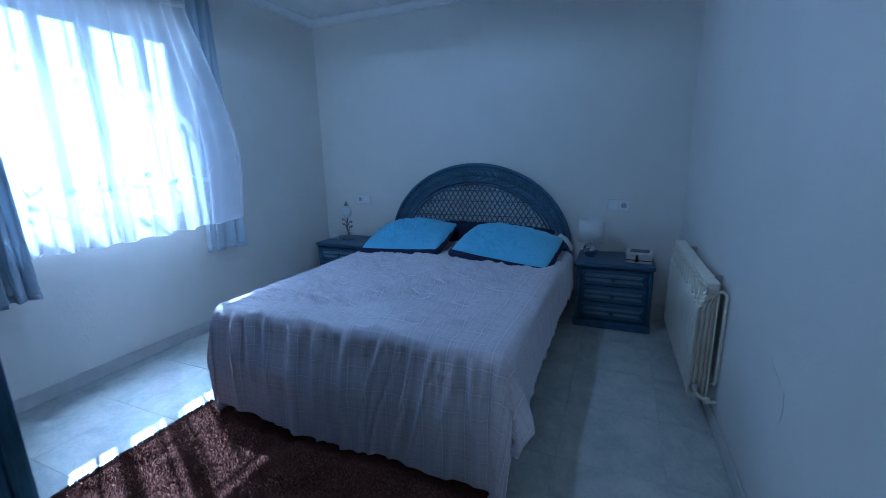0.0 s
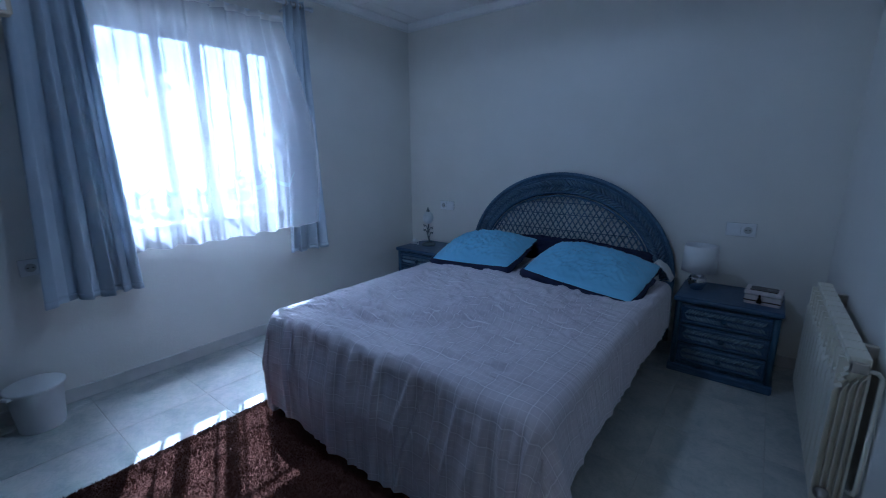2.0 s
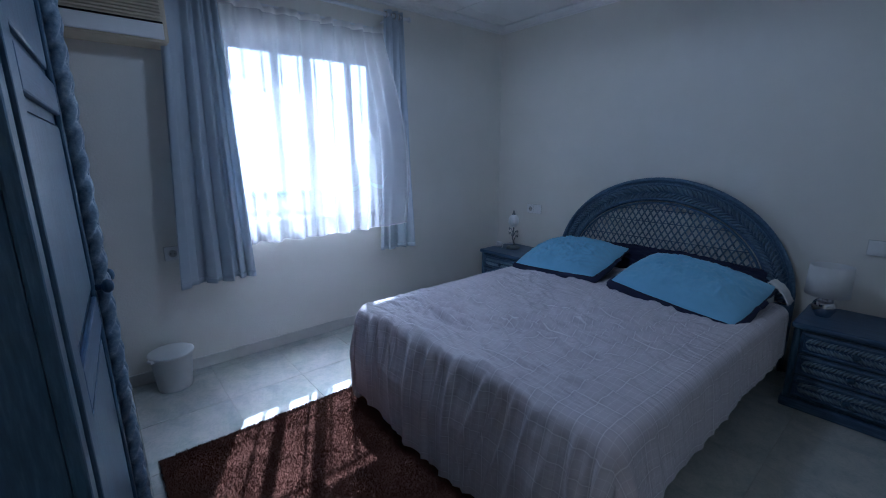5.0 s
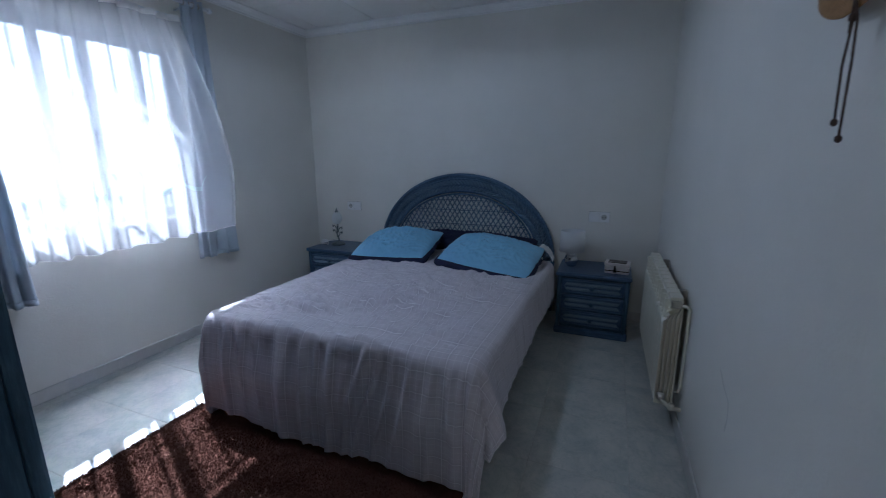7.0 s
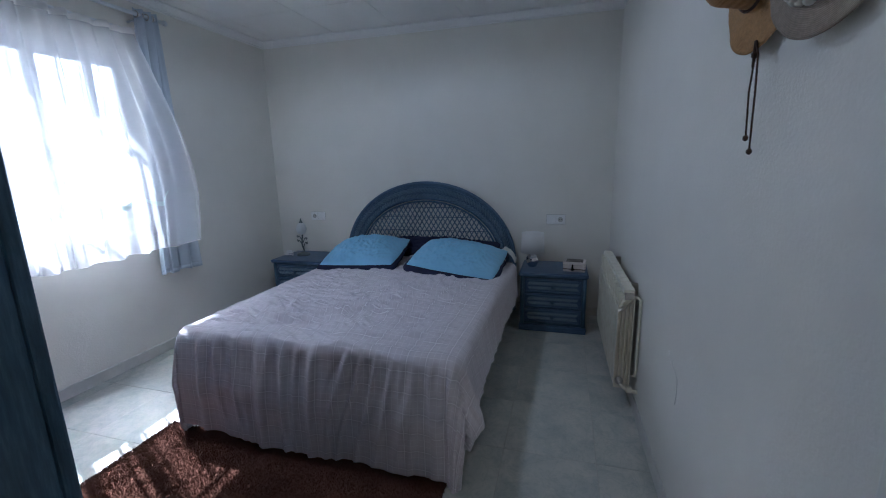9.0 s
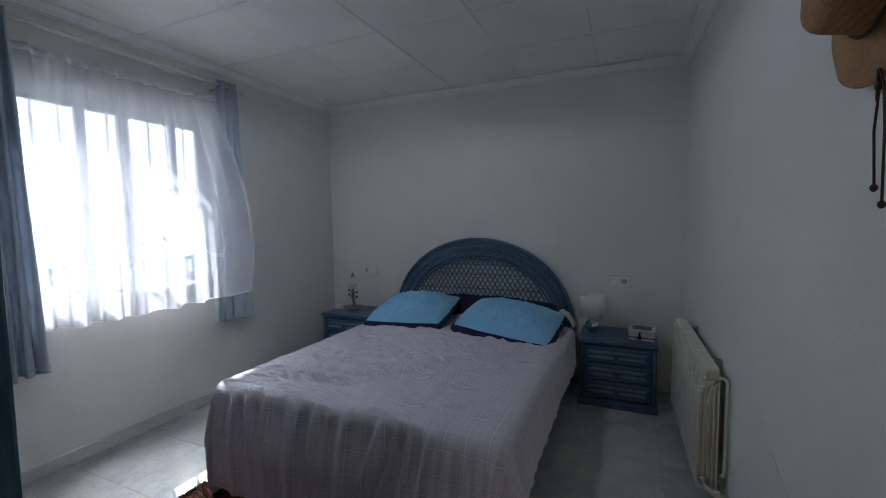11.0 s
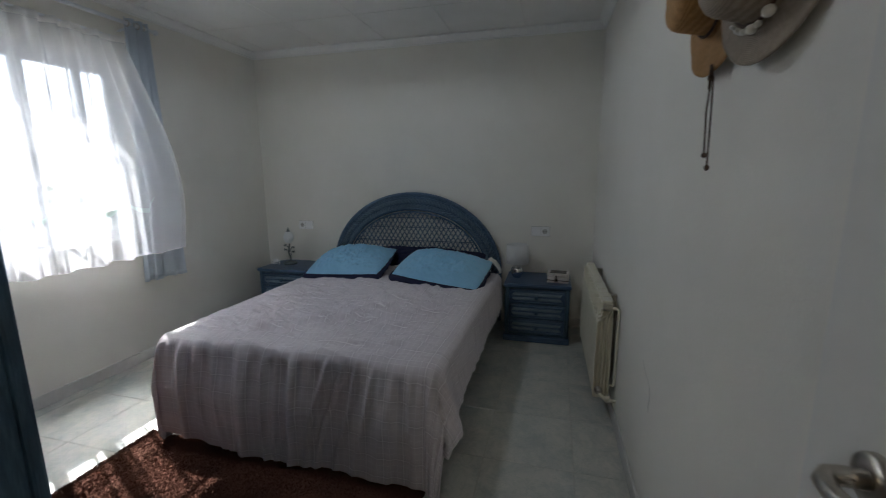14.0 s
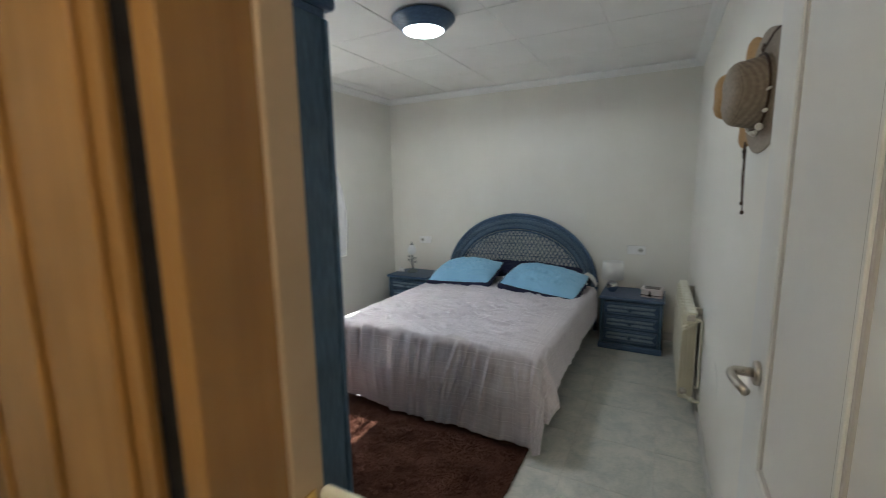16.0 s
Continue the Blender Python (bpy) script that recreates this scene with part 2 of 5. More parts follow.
def cloth(name, a, b, wrinkle=30.0, translucent=0.0):
    m, nt, p = nodes_of(name)
    n = noise_node(nt, 5.0, 4.0, 0.6)
    r = ramp(nt, n.outputs[0], [(0.3, a), (0.7, b)])
    nt.links.new(r.outputs[0], p.inputs["Base Color"])
    p.inputs["Roughness"].default_value = 0.85
    p.inputs["Sheen Weight"].default_value = 0.2
    bump(nt, p, noise_node(nt, wrinkle, 4.0, 0.6).outputs[0], 0.3, 0.004)
    if translucent:
        tr = nt.nodes.new("ShaderNodeBsdfTranslucent")
        nt.links.new(r.outputs[0], tr.inputs[0])
        mx = nt.nodes.new("ShaderNodeMixShader")
        mx.inputs[0].default_value = translucent
        nt.links.new(p.outputs[0], mx.inputs[1])
        nt.links.new(tr.outputs[0], mx.inputs[2])
        nt.links.new(mx.outputs[0], nt.nodes["Material Output"].inputs[0])
    return m


PILLOWB = cloth("sky_blue_cotton", (0.25, 0.52, 0.74), (0.29, 0.57, 0.80), 14.0)
CURTAIN = cloth("grey_blue_lined_curtain", (0.55, 0.61, 0.68), (0.62, 0.68, 0.74), 40.0, 0.30)
SHADE = cloth("white_lamp_fabric", (0.86, 0.86, 0.85), (0.90, 0.90, 0.89), 200.0, 0.22)
SWAG = cloth("grey_green_embroidery", (0.42, 0.50, 0.48), (0.52, 0.60, 0.57), 80.0, 0.5)
WHITEC = cloth("white_cotton", (0.72, 0.71, 0.69), (0.80, 0.79, 0.77), 40.0)


def sheer_material():
    """Voile: open weave that lets most light straight through, the threads scatter the rest."""
    m, nt, p = nodes_of("white_voile")
    p.inputs["Base Color"].default_value = (0.86, 0.87, 0.89, 1)
    p.inputs["Roughness"].default_value = 0.8
    tr = nt.nodes.new("ShaderNodeBsdfTranslucent")
    tr.inputs[0].default_value = (0.52, 0.535, 0.56, 1)
    tp = nt.nodes.new("ShaderNodeBsdfTransparent")
    a, b = nt.nodes.new("ShaderNodeMixShader"), nt.nodes.new("ShaderNodeMixShader")
    a.inputs[0].default_value = 0.5
    nt.links.new(p.outputs[0], a.inputs[1])
    nt.links.new(tr.outputs[0], a.inputs[2])
    weave = noise_node(nt, 4.0, 3.0, 0.5)
    rr = nt.nodes.new("ShaderNodeMapRange")
    rr.inputs[3].default_value, rr.inputs[4].default_value = 0.38, 0.48
    nt.links.new(weave.outputs[0], rr.inputs[0])
    nt.links.new(rr.outputs[0], b.inputs[0])
    nt.links.new(a.outputs[0], b.inputs[1])
    nt.links.new(tp.outputs[0], b.inputs[2])
    nt.links.new(b.outputs[0], nt.nodes["Material Output"].inputs[0])
    return m


SHEER = sheer_material()


def rug_material():
    m, nt, p = nodes_of("brown_shag_pile")
    g = nt.nodes.new("ShaderNodeNewGeometry")
    r = ramp(nt, g.outputs["Random Per Island"], [(0.0, (0.095, 0.043, 0.029)), (0.6, (0.112, 0.050, 0.034)), (1.0, (0.130, 0.060, 0.042))])
    n = noise_node(nt, 5.0, 4.0, 0.6)
    sh = ramp(nt, n.outputs[0], [(0.3, (0.8, 0.8, 0.8)), (0.7, (1.15, 1.15, 1.15))])
    nt.links.new(mix_node(nt, 1.0, r.outputs[0], sh.outputs[0], "MULTIPLY"), p.inputs["Base Color"])
    p.inputs["Roughness"].default_value = 0.95
    p.inputs["Specular IOR Level"].default_value = 0.1
    return m


RUG = rug_material()


def straw(name, a, b, rings):
    """Sewn straw braid: rings round the hat's axis."""
    m, nt, p = nodes_of(name)
    tc = nt.nodes.new("ShaderNodeTexCoord")
    w = nt.nodes.new("ShaderNodeTexWave")
    w.wave_type, w.rings_direction = "RINGS", "Z"
    w.inputs["Scale"].default_value, w.inputs["Distortion"].default_value, w.inputs["Detail"].default_value = rings, 0.6, 2.0
    nt.links.new(tc.outputs["Object"], w.inputs["Vector"])
    n = noise_node(nt, 90.0, 3.0, 0.6)
    r = ramp(nt, w.outputs[1], [(0.2, a), (0.8, b)])
    sh = ramp(nt, n.outputs[0], [(0.3, (0.75, 0.75, 0.75)), (0.7, (1.15, 1.15, 1.15))])
    nt.links.new(mix_node(nt, 0.8, r.outputs[0], sh.outputs[0], "MULTIPLY"), p.inputs["Base Color"])
    p.inputs["Roughness"].default_value = 0.7
    bump(nt, p, w.outputs[1], 0.4, 0.0012)
    return m


STRAWG = straw("grey_brown_sewn_straw", (0.27, 0.215, 0.165), (0.33, 0.27, 0.21), 95.0)
STRAWT = straw("golden_tan_straw", (0.37, 0.195, 0.065), (0.46, 0.26, 0.095), 120.0)


def glass_material(name, tint, rough, clear):
    m, nt, p = nodes_of(name)
    p.inputs["Base Color"].default_value = (*tint, 1)
    p.inputs["Roughness"].default_value = rough
    p.inputs["Transmission Weight"].default_value = clear
    p.inputs["IOR"].default_value = 1.45
    return m


GLASS = glass_material("window_glass", (0.97, 0.99, 1.0), 0.0, 1.0)
FROST = glass_material("frosted_tulip_glass", (0.85, 0.87, 0.88), 0.45, 0.5)
LIT, _nt, _p = nodes_of("lit_opal_glass")
_p.inputs["Base Color"].default_value = (0.8, 0.85, 0.85, 1)
_p.inputs["Emission Color"].default_value = (0.80, 0.97, 1.0, 1)
_p.inputs["Emission Strength"].default_value = 1.0
HALL_LIT, _nt, _p = nodes_of("lit_hall_glass")
_p.inputs["Base Color"].default_value = (0.85, 0.80, 0.7, 1)
_p.inputs["Emission Color"].default_value = (1.0, 0.82, 0.58, 1)
_p.inputs["Emission Strength"].default_value = 3.0
LIDM = paint("dark_lid_window", (0.05, 0.035, 0.03), (0.09, 0.065, 0.055), 0.25, 40.0, 200.0, 0.1, 0.0004)
BOXM = paint("pale_pink_lacquered_box", (0.60, 0.54, 0.52), (0.68, 0.62, 0.60), 0.45, 30.0, 200.0, 0.1, 0.0005)


# ---------------------------------------------------------------- mesh helpers
def part(name, bm, mat, parent=None, label="", smooth=False, at=None):
    """One mesh object from a bmesh, under parent or on its own."""
    me = bpy.data.meshes.new(name)
    bmesh.ops.recalc_face_normals(bm, faces=bm.faces)
    if smooth:
        for f in bm.faces:
            f.smooth = True
    bm.to_mesh(me)
    bm.free()
    me.materials.append(mat)
    ob = new(name, me)
    if at is not None:
        ob.matrix_basis = at
    if parent is not None:
        ob.parent = parent
    if label:
        ob["label"] = label
    return ob


def thing(name, label, category, at=None, group="", kind=""):
    ob = new(name)
    if at is not None:
        ob.matrix_basis = at
    return tagged(ob, label, category, group, kind)


def box(bm, x0, x1, y0, y1, z0, z1, bevel=0.0, seg=2):
    r = bmesh.ops.create_cube(bm, size=1.0, matrix=Matrix.Translation(((x0 + x1) / 2, (y0 + y1) / 2, (z0 + z1) / 2)) @ Matrix.Diagonal((abs(x1 - x0), abs(y1 - y0), abs(z1 - z0), 1)))
    if bevel:
        es = list({e for v in r["verts"] for e in v.link_edges})
        bmesh.ops.bevel(bm, geom=es, offset=bevel, segments=seg, affect="EDGES", profile=0.5)


def boxed(x0, x1, y0, y1, z0, z1, bevel=0.0, seg=2):
    bm = bmesh.new()
    box(bm, x0, x1, y0, y1, z0, z1, bevel, seg)
    return bm


def tube(bm, pts, r, n=8, closed=False):
    """A round bar along a line of points; r is one radius or one for each point."""
    pts = [Vector(p) for p in pts]
    rings, up = [], None
    for i, p in enumerate(pts):
        a = pts[i - 1] if i or closed else p
        b = pts[(i + 1) % len(pts)] if i < len(pts) - 1 or closed else p
        d = (b - a).normalized()
        if up is None or abs(up.dot(d)) > 0.98:
            up = Vector((0, 0, 1)) if abs(d.z) < 0.9 else Vector((1, 0, 0))
        s = d.cross(up).normalized()
        up = s.cross(d).normalized()
        rr = r[i] if isinstance(r, (list, tuple)) else r
        rings.append([bm.verts.new(p + rr * (math.cos(k * math.tau / n) * s + math.sin(k * math.tau / n) * up)) for k in range(n)])
    for i in range(len(rings) - (0 if closed else 1)):
        a, b = rings[i], rings[(i + 1) % len(rings)]
        for k in range(n):
            bm.faces.new((a[k], a[(k + 1) % n], b[(k + 1) % n], b[k]))
    if not closed:
        bm.faces.new(rings[0][::-1])
        bm.faces.new(rings[-1])


def lathe(bm, profile, n=24, m=None, caps=True):
    """A turned solid about z from (radius, height) pairs."""
    rings = []
    for r, z in profile:
        ring = []
        for k in range(n):
            v = Vector((r * math.cos(k * math.tau / n), r * math.sin(k * math.tau / n), z))
            ring.append(bm.verts.new(m @ v if m else v))
        rings.append(ring)
    for a, b in zip(rings, rings[1:]):
        for k in range(n):
            bm.faces.new((a[k], a[(k + 1) % n], b[(k + 1) % n], b[k]))
    if caps:
        bm.faces.new(rings[0][::-1])
        bm.faces.new(rings[-1])


def sheet(bm, nu, nv, fn, uv=None):
    """A grid of fn(u, v) with u, v from 0 to 1; uv gives the cloth's own coordinates."""
    vs = [[bm.verts.new(fn(i / nu, j / nv)) for j in range(nv + 1)] for i in range(nu + 1)]
    lay = bm.loops.layers.uv.new("cloth") if uv else None
    for i in range(nu):
        for j in range(nv):
            f = bm.faces.new((vs[i][j], vs[i + 1][j], vs[i + 1][j + 1], vs[i][j + 1]))
            if uv:
                for l, (a, b) in zip(f.loops, ((i, j), (i + 1, j), (i + 1, j + 1), (i, j + 1))):
                    l[lay].uv = uv(a / nu, b / nv)


def strand(bm, p, along, out, length, width, height):
    """One flattened strand of cane: a low pointed ridge lying on a surface whose normal is out."""
    p, along, out = Vector(p), Vector(along).normalized(), Vector(out).normalized()
    side = along.cross(out)
    a, b = bm.verts.new(p - along * length / 2), bm.verts.new(p + along * length / 2)
    l, r = bm.verts.new(p - side * width / 2), bm.verts.new(p + side * width / 2)
    t1, t2 = bm.verts.new(p - along * length * 0.2 + out * height), bm.verts.new(p + along * length * 0.2 + out * height)
    for f in ((a, l, t1), (a, t1, r), (b, t2, l), (b, r, t2), (l, t2, t1), (r, t1, t2)):
        bm.faces.new(f)


def thicken(ob, t, offset=0.0):
    s = ob.modifiers.new("thickness", "SOLIDIFY")
    s.thickness, s.offset = t, offset
    return ob


# ---------------------------------------------------------------- setting
XL, YB, YF, ZC = -2.445, 3.92, 0.12, 2.46          # window wall, head wall, door wall, ceiling
def xr(y):
    """The radiator wall stands a touch out of square."""
    return 0.725 + (YB - y) * 0.0165


WIN_Y0, WIN_Y1, WIN_Z0, WIN_Z1 = 1.50, 2.62, 0.90, 2.085
HALL_Y = -1.75
tagged(part("wall_back", boxed(XL - 0.25, 1.1, YB, YB + 0.15, -0.05, ZC + 0.1), WALL), "cream painted plaster wall behind the headboard", "wall", kind="structure")
bm = bmesh.new()
for a in ((XL - 0.2, XL, HALL_Y, WIN_Y0, -0.05, ZC + 0.1), (XL - 0.2, XL, WIN_Y1, YB, -0.05, ZC + 0.1),
          (XL - 0.2, XL, WIN_Y0, WIN_Y1, -0.05, WIN_Z0), (XL - 0.2, XL, WIN_Y0, WIN_Y1, WIN_Z1, ZC + 0.1)):
    box(bm, *a)
tagged(part("wall_left", bm, WALL), "cream plaster wall pierced by the window", "wall", kind="structure")
bm = boxed(0, 0.15, HALL_Y, YB, -0.05, ZC + 0.1)
for v in bm.verts:
    v.co.x += xr(v.co.y)
tagged(part("wall_right", bm, WALL), "cream plaster wall with the radiator and hats", "wall", kind="structure")
JL, JR, DOOR_H = 0.03, 0.775, 2.03                  # doorway
bm = bmesh.new()
box(bm, XL, JL - 0.03, -0.03, YF, -0.05, ZC + 0.1)
box(bm, JL - 0.03, xr(0.1), -0.03, YF, DOOR_H + 0.03, ZC + 0.1)
tagged(part("wall_front", bm, WALL), "cream plaster wall with the doorway", "wall", kind="structure")
tagged(part("wall_hall", boxed(XL, 1.1, HALL_Y - 0.15, HALL_Y, -0.05, ZC + 0.1), WALL), "plain cream wall closing the hallway", "wall", kind="structure")

# ceiling: one mesh of lay-in panels with open joints
bm = bmesh.new()
box(bm, XL - 0.2, 1.1, HALL_Y - 0.15, YB + 0.15, ZC + 0.006, ZC + 0.1)
for i in range(-4, 4):
    for j in range(-8, 4):
        x0, y0 = -0.472 + i * 0.592, 2.68 + j * 0.592
        a, b, c, d = max(x0, XL), min(x0 + 0.592, 0.80), max(y0, HALL_Y), min(y0 + 0.592, YB)
        if b - a > 0.02 and d - c > 0.02:
            box(bm, a + 0.003, b - 0.003, c + 0.003, d - 0.003, ZC, ZC + 0.012, 0.003, 1)
tagged(part("ceiling", bm, CEIL), "white textured suspended ceiling panels", "ceiling", kind="structure")


def cornice(name, p0, p1, inward):
    """A stepped plaster cove along the top of a wall."""
    prof = [(0, 0), (0.012, 0), (0.012, 0.012), (0.020, 0.016), (0.030, 0.030), (0.046, 0.042), (0.058, 0.046), (0.058, 0.058), (0, 0.058)]
    b = bmesh.new()
    ends = []
    for p in (p0, p1):
        ends.append([b.verts.new((p[0] + inward[0] * o, p[1] + inward[1] * o, ZC - 0.058 + h)) for o, h in prof])
    for k in range(len(prof)):
        b.faces.new((ends[0][k], ends[0][(k + 1) % len(prof)], ends[1][(k + 1) % len(prof)], ends[1][k]))
    b.faces.new(ends[0])
    b.faces.new(ends[1][::-1])
    return tagged(part(name, b, TRIM), "white moulded plaster cornice", "cornice", kind="structure")


cornice("trim_back", (XL + 0.002, YB - 0.001), (xr(YB), YB - 0.001), (0, -1))
cornice("trim_left", (XL + 0.001, YF), (XL + 0.001, YB - 0.002), (1, 0))
cornice("trim_right", (xr(YF) - 0.001, YF), (xr(YB) - 0.001, YB - 0.002), (-1, 0))
cornice("trim_front", (XL + 0.002, YF + 0.001), (xr(YF), YF + 0.001), (0, 1))


def skirting(name, x0, x1, y0, y1, shear=False):
    b = boxed(x0, x1, y0, y1, 0.0, 0.075, 0.003, 1)
    if shear:
        for v in b.verts:
            v.co.x += xr(v.co.y)
    tagged(part(name, b, BASEB), "pale glazed skirting tiles along the wall foot", "baseboard", kind="structure")


skirting("baseboard_left", XL, XL + 0.010, YF, YB)
skirting("baseboard_back", XL + 0.012, xr(YB) - 0.012, YB - 0.010, YB)
skirting("baseboard_right", -0.010, 0.0, 0.95, YB, True)
skirting("baseboard_front", XL + 0.012, -0.08, YF, YF + 0.010)

# door frame, in white paint inside and honey varnish towards the hall
frame_door = thing("door_frame", "varnished honey wood door frame with pale rebate", "door frame", kind="structure")
part("jamb", boxed(JL - 0.03, JL, 0.078, YF + 0.020, 0, DOOR_H, 0.003), PEACH, frame_door, "pale pine inner rebate")
part("jamb", boxed(JL - 0.03, JL - 0.008, -0.045, 0.078, 0, DOOR_H, 0.003), ORANGE, frame_door)
part("jamb", boxed(JR, xr(0.0), -0.045, YF - 0.02, 0, DOOR_H, 0.003), ORANGE, frame_door)
part("head", boxed(JL - 0.03, xr(0.0), -0.045, YF + 0.013, DOOR_H, DOOR_H + 0.03, 0.003), ORANGE, frame_door)
part("architrave", boxed(JL - 0.066, JL - 0.014, -0.042, -0.03, 0, DOOR_H + 0.09, 0.006), ORANGE, frame_door)
part("architrave", boxed(JL - 0.012, xr(0.0), -0.062, -0.03, DOOR_H + 0.01, DOOR_H + 0.09, 0.006), ORANGE, frame_door)
part("strike_plate", boxed(JL, JL + 0.004, 0.085, 0.118, 0.84, 0.965, 0.001, 1), BRASS, frame_door, "brass strike plate")
# cream plastic bumper by the latch
bm = boxed(JL - 0.002, JL + 0.105, YF + 0.005, YF + 0.030, 0.86, 0.958, 0.010, 3)
part("door_bumper", bm, RADW, frame_door, "rounded cream plastic bumper", True)

# cupboard door beside the doorway in the hall
hall_door = thing("door_2", "closed varnished honey wood door with vertical grooves", "door", kind="structure")
part("leaf", boxed(-0.88, JL - 0.122, -0.050, -0.032, 0.01, DOOR_H, 0.004), ORANGE, hall_door)
for k in range(3):
    x = JL - 0.265 - k * 0.26
    part("raised_board", boxed(x - 0.105, x + 0.105, -0.060, -0.050, 0.12, DOOR_H - 0.10, 0.008, 3), ORANGE, hall_door)
# near-black strip on the wall paints in the deep shade beside the leaf
part("gap_shadow_strip", boxed(JL - 0.121, JL - 0.067, -0.034, -0.031, 0.01, DOOR_H), DARK, hall_door, "dark strip painting in the gap's shade at the hinge side")

# the bedroom door, opened flat along the wall
door = thing("door_1", "open white painted door with raised moulding and nickel lever", "door", kind="structure")
DX, DY0, DY1 = 0.700, 0.105, 0.832
part("leaf", boxed(DX, DX + 0.036, DY0, DY1, 0.012, DOOR_H - 0.01, 0.003), DOORP, door)
MOULD = paint("taupe_moulding_strip", (0.45, 0.435, 0.425), (0.50, 0.485, 0.475), 0.45, 6.0, 150.0, 0.1, 0.0006)
for z0, z1 in ((0.86, 1.90), (0.16, 0.74)):
    y0, y1 = 0.25, 0.648
    for k, o in enumerate((0.0, 0.011, 0.022)):
        # outer and inner strips in darker taupe, the middle one in door white
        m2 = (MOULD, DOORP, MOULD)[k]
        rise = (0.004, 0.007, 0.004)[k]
        a0, a1, c0, c1 = y0 + o, y1 - o, z0 + o, z1 - o
        bm = bmesh.new()
        for q in ((a0, a0 + 0.010, c0, c1), (a1 - 0.010, a1, c0, c1), (a0 + 0.010, a1 - 0.010, c0, c0 + 0.010), (a0 + 0.010, a1 - 0.010, c1 - 0.010, c1)):
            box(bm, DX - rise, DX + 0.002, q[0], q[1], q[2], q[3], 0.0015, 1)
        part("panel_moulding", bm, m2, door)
handle = part("door_handle", boxed(DX - 0.004, DX, 0.70, 0.74, 1.03, 1.06), STEEL, door, "brushed nickel lever handle")
bm = bmesh.new()
turn = Matrix.Translation((DX, 0.72, 1.045)) @ Matrix.Rotation(radians(-90), 4, "Y")
lathe(bm, [(0.026, 0.0), (0.026, 0.007), (0.024, 0.010), (0.012, 0.010)], 28, turn)
part("rose", bm, STEEL, handle, "", True)
bm = bmesh.new()
pts = [(DX - 0.008, 0.72, 1.045), (DX - 0.030, 0.72, 1.045), (DX - 0.042, 0.718, 1.045), (DX - 0.050, 0.708, 1.045), (DX - 0.053, 0.690, 1.046), (DX - 0.052, 0.66, 1.049), (DX - 0.047, 0.63, 1.050), (DX - 0.040, 0.605, 1.049)]
tube(bm, pts, [0.010, 0.010, 0.010, 0.0095, 0.009, 0.009, 0.009, 0.009], 12)
part("lever", bm, STEEL, handle, "", True)

# window, sill, panes
win = thing("window_1", "white aluminium sliding window with four panes", "window", kind="structure")
WX = -2.545
part("window_frame", boxed(WX - 0.03, WX + 0.03, WIN_Y0, WIN_Y0 + 0.035, WIN_Z0, WIN_Z1, 0.003), ALU, win)
part("window_frame", boxed(WX - 0.03, WX + 0.03, WIN_Y1 - 0.035, WIN_Y1, WIN_Z0, WIN_Z1, 0.003), ALU, win)
part("window_frame", boxed(WX - 0.03, WX + 0.03, WIN_Y0 + 0.035, WIN_Y1 - 0.035, WIN_Z1 - 0.06, WIN_Z1, 0.003), ALU, win)
part("window_frame", boxed(WX - 0.03, WX + 0.03, WIN_Y0 + 0.035, WIN_Y1 - 0.035, WIN_Z0, WIN_Z0 + 0.03, 0.003), ALU, win)
edges = (WIN_Y0 + 0.035, 1.828, 2.048, 2.36, WIN_Y1 - 0.065)
for k, y in enumerate(edges):
    w = (0.018, 0.022, 0.028, 0.020, 0.032)[k]
    part("stile", boxed(WX - 0.018, WX + 0.018, y - w, y + w, WIN_Z0 + 0.03, WIN_Z1 - 0.06, 0.004), ALU, win)
for k in range(4):
    a, b = edges[k] + 0.02, edges[k + 1] - 0.02
    for z in (WIN_Z0 + 0.03, WIN_Z1 - 0.105):
        part("rail", boxed(WX - 0.015, WX + 0.015, a, b, z, z + 0.045, 0.004), ALU, win)
    g = part("pane", boxed(WX - 0.002, WX + 0.002, a, b, WIN_Z0 + 0.07, WIN_Z1 - 0.105), GLASS, win)
    g.visible_shadow = False
part("window_sill", boxed(WX + 0.03, XL + 0.025, WIN_Y0 - 0.01, WIN_Y1 + 0.01, WIN_Z0 - 0.025, WIN_Z0 + 0.004, 0.004), BASEB, win)
part("latch", boxed(WX + 0.018, WX + 0.032, 2.035, 2.055, 1.38, 1.47, 0.004), DARK, win, "dark window latch")

grille = thing("window_grille", "white painted iron bars with turned knuckles outside the window", "window grille")
GX = -2.72
for k in range(9):
    y = WIN_Y0 + 0.06 + k * 0.125
    bm = bmesh.new()
    tube(bm, [(GX, y, 0.84), (GX, y, 2.13)], 0.0095, 8)
    for z in (1.15, 1.72):
        lathe(bm, [(0.009, z - 0.04), (0.015, z - 0.018), (0.019, z), (0.015, z + 0.018), (0.009, z + 0.04)], 10, Matrix.Translation((GX, y, 0)), False)
    part("bar", bm, GRILLE, grille, "", True)
for z in (0.86, 1.44, 2.11):
    bm = bmesh.new()
    tube(bm, [(GX, WIN_Y0 - 0.03, z), (GX, WIN_Y1 + 0.03, z)], 0.011, 8)
    part("rail", bm, GRILLE, grille, "", True)
for y in (WIN_Y0 - 0.03, WIN_Y1 + 0.03):
    for z in (0.86, 2.11):
        part("bracket", boxed(GX, XL - 0.198, y - 0.006, y + 0.006, z - 0.006, z + 0.006), GRILLE, grille)

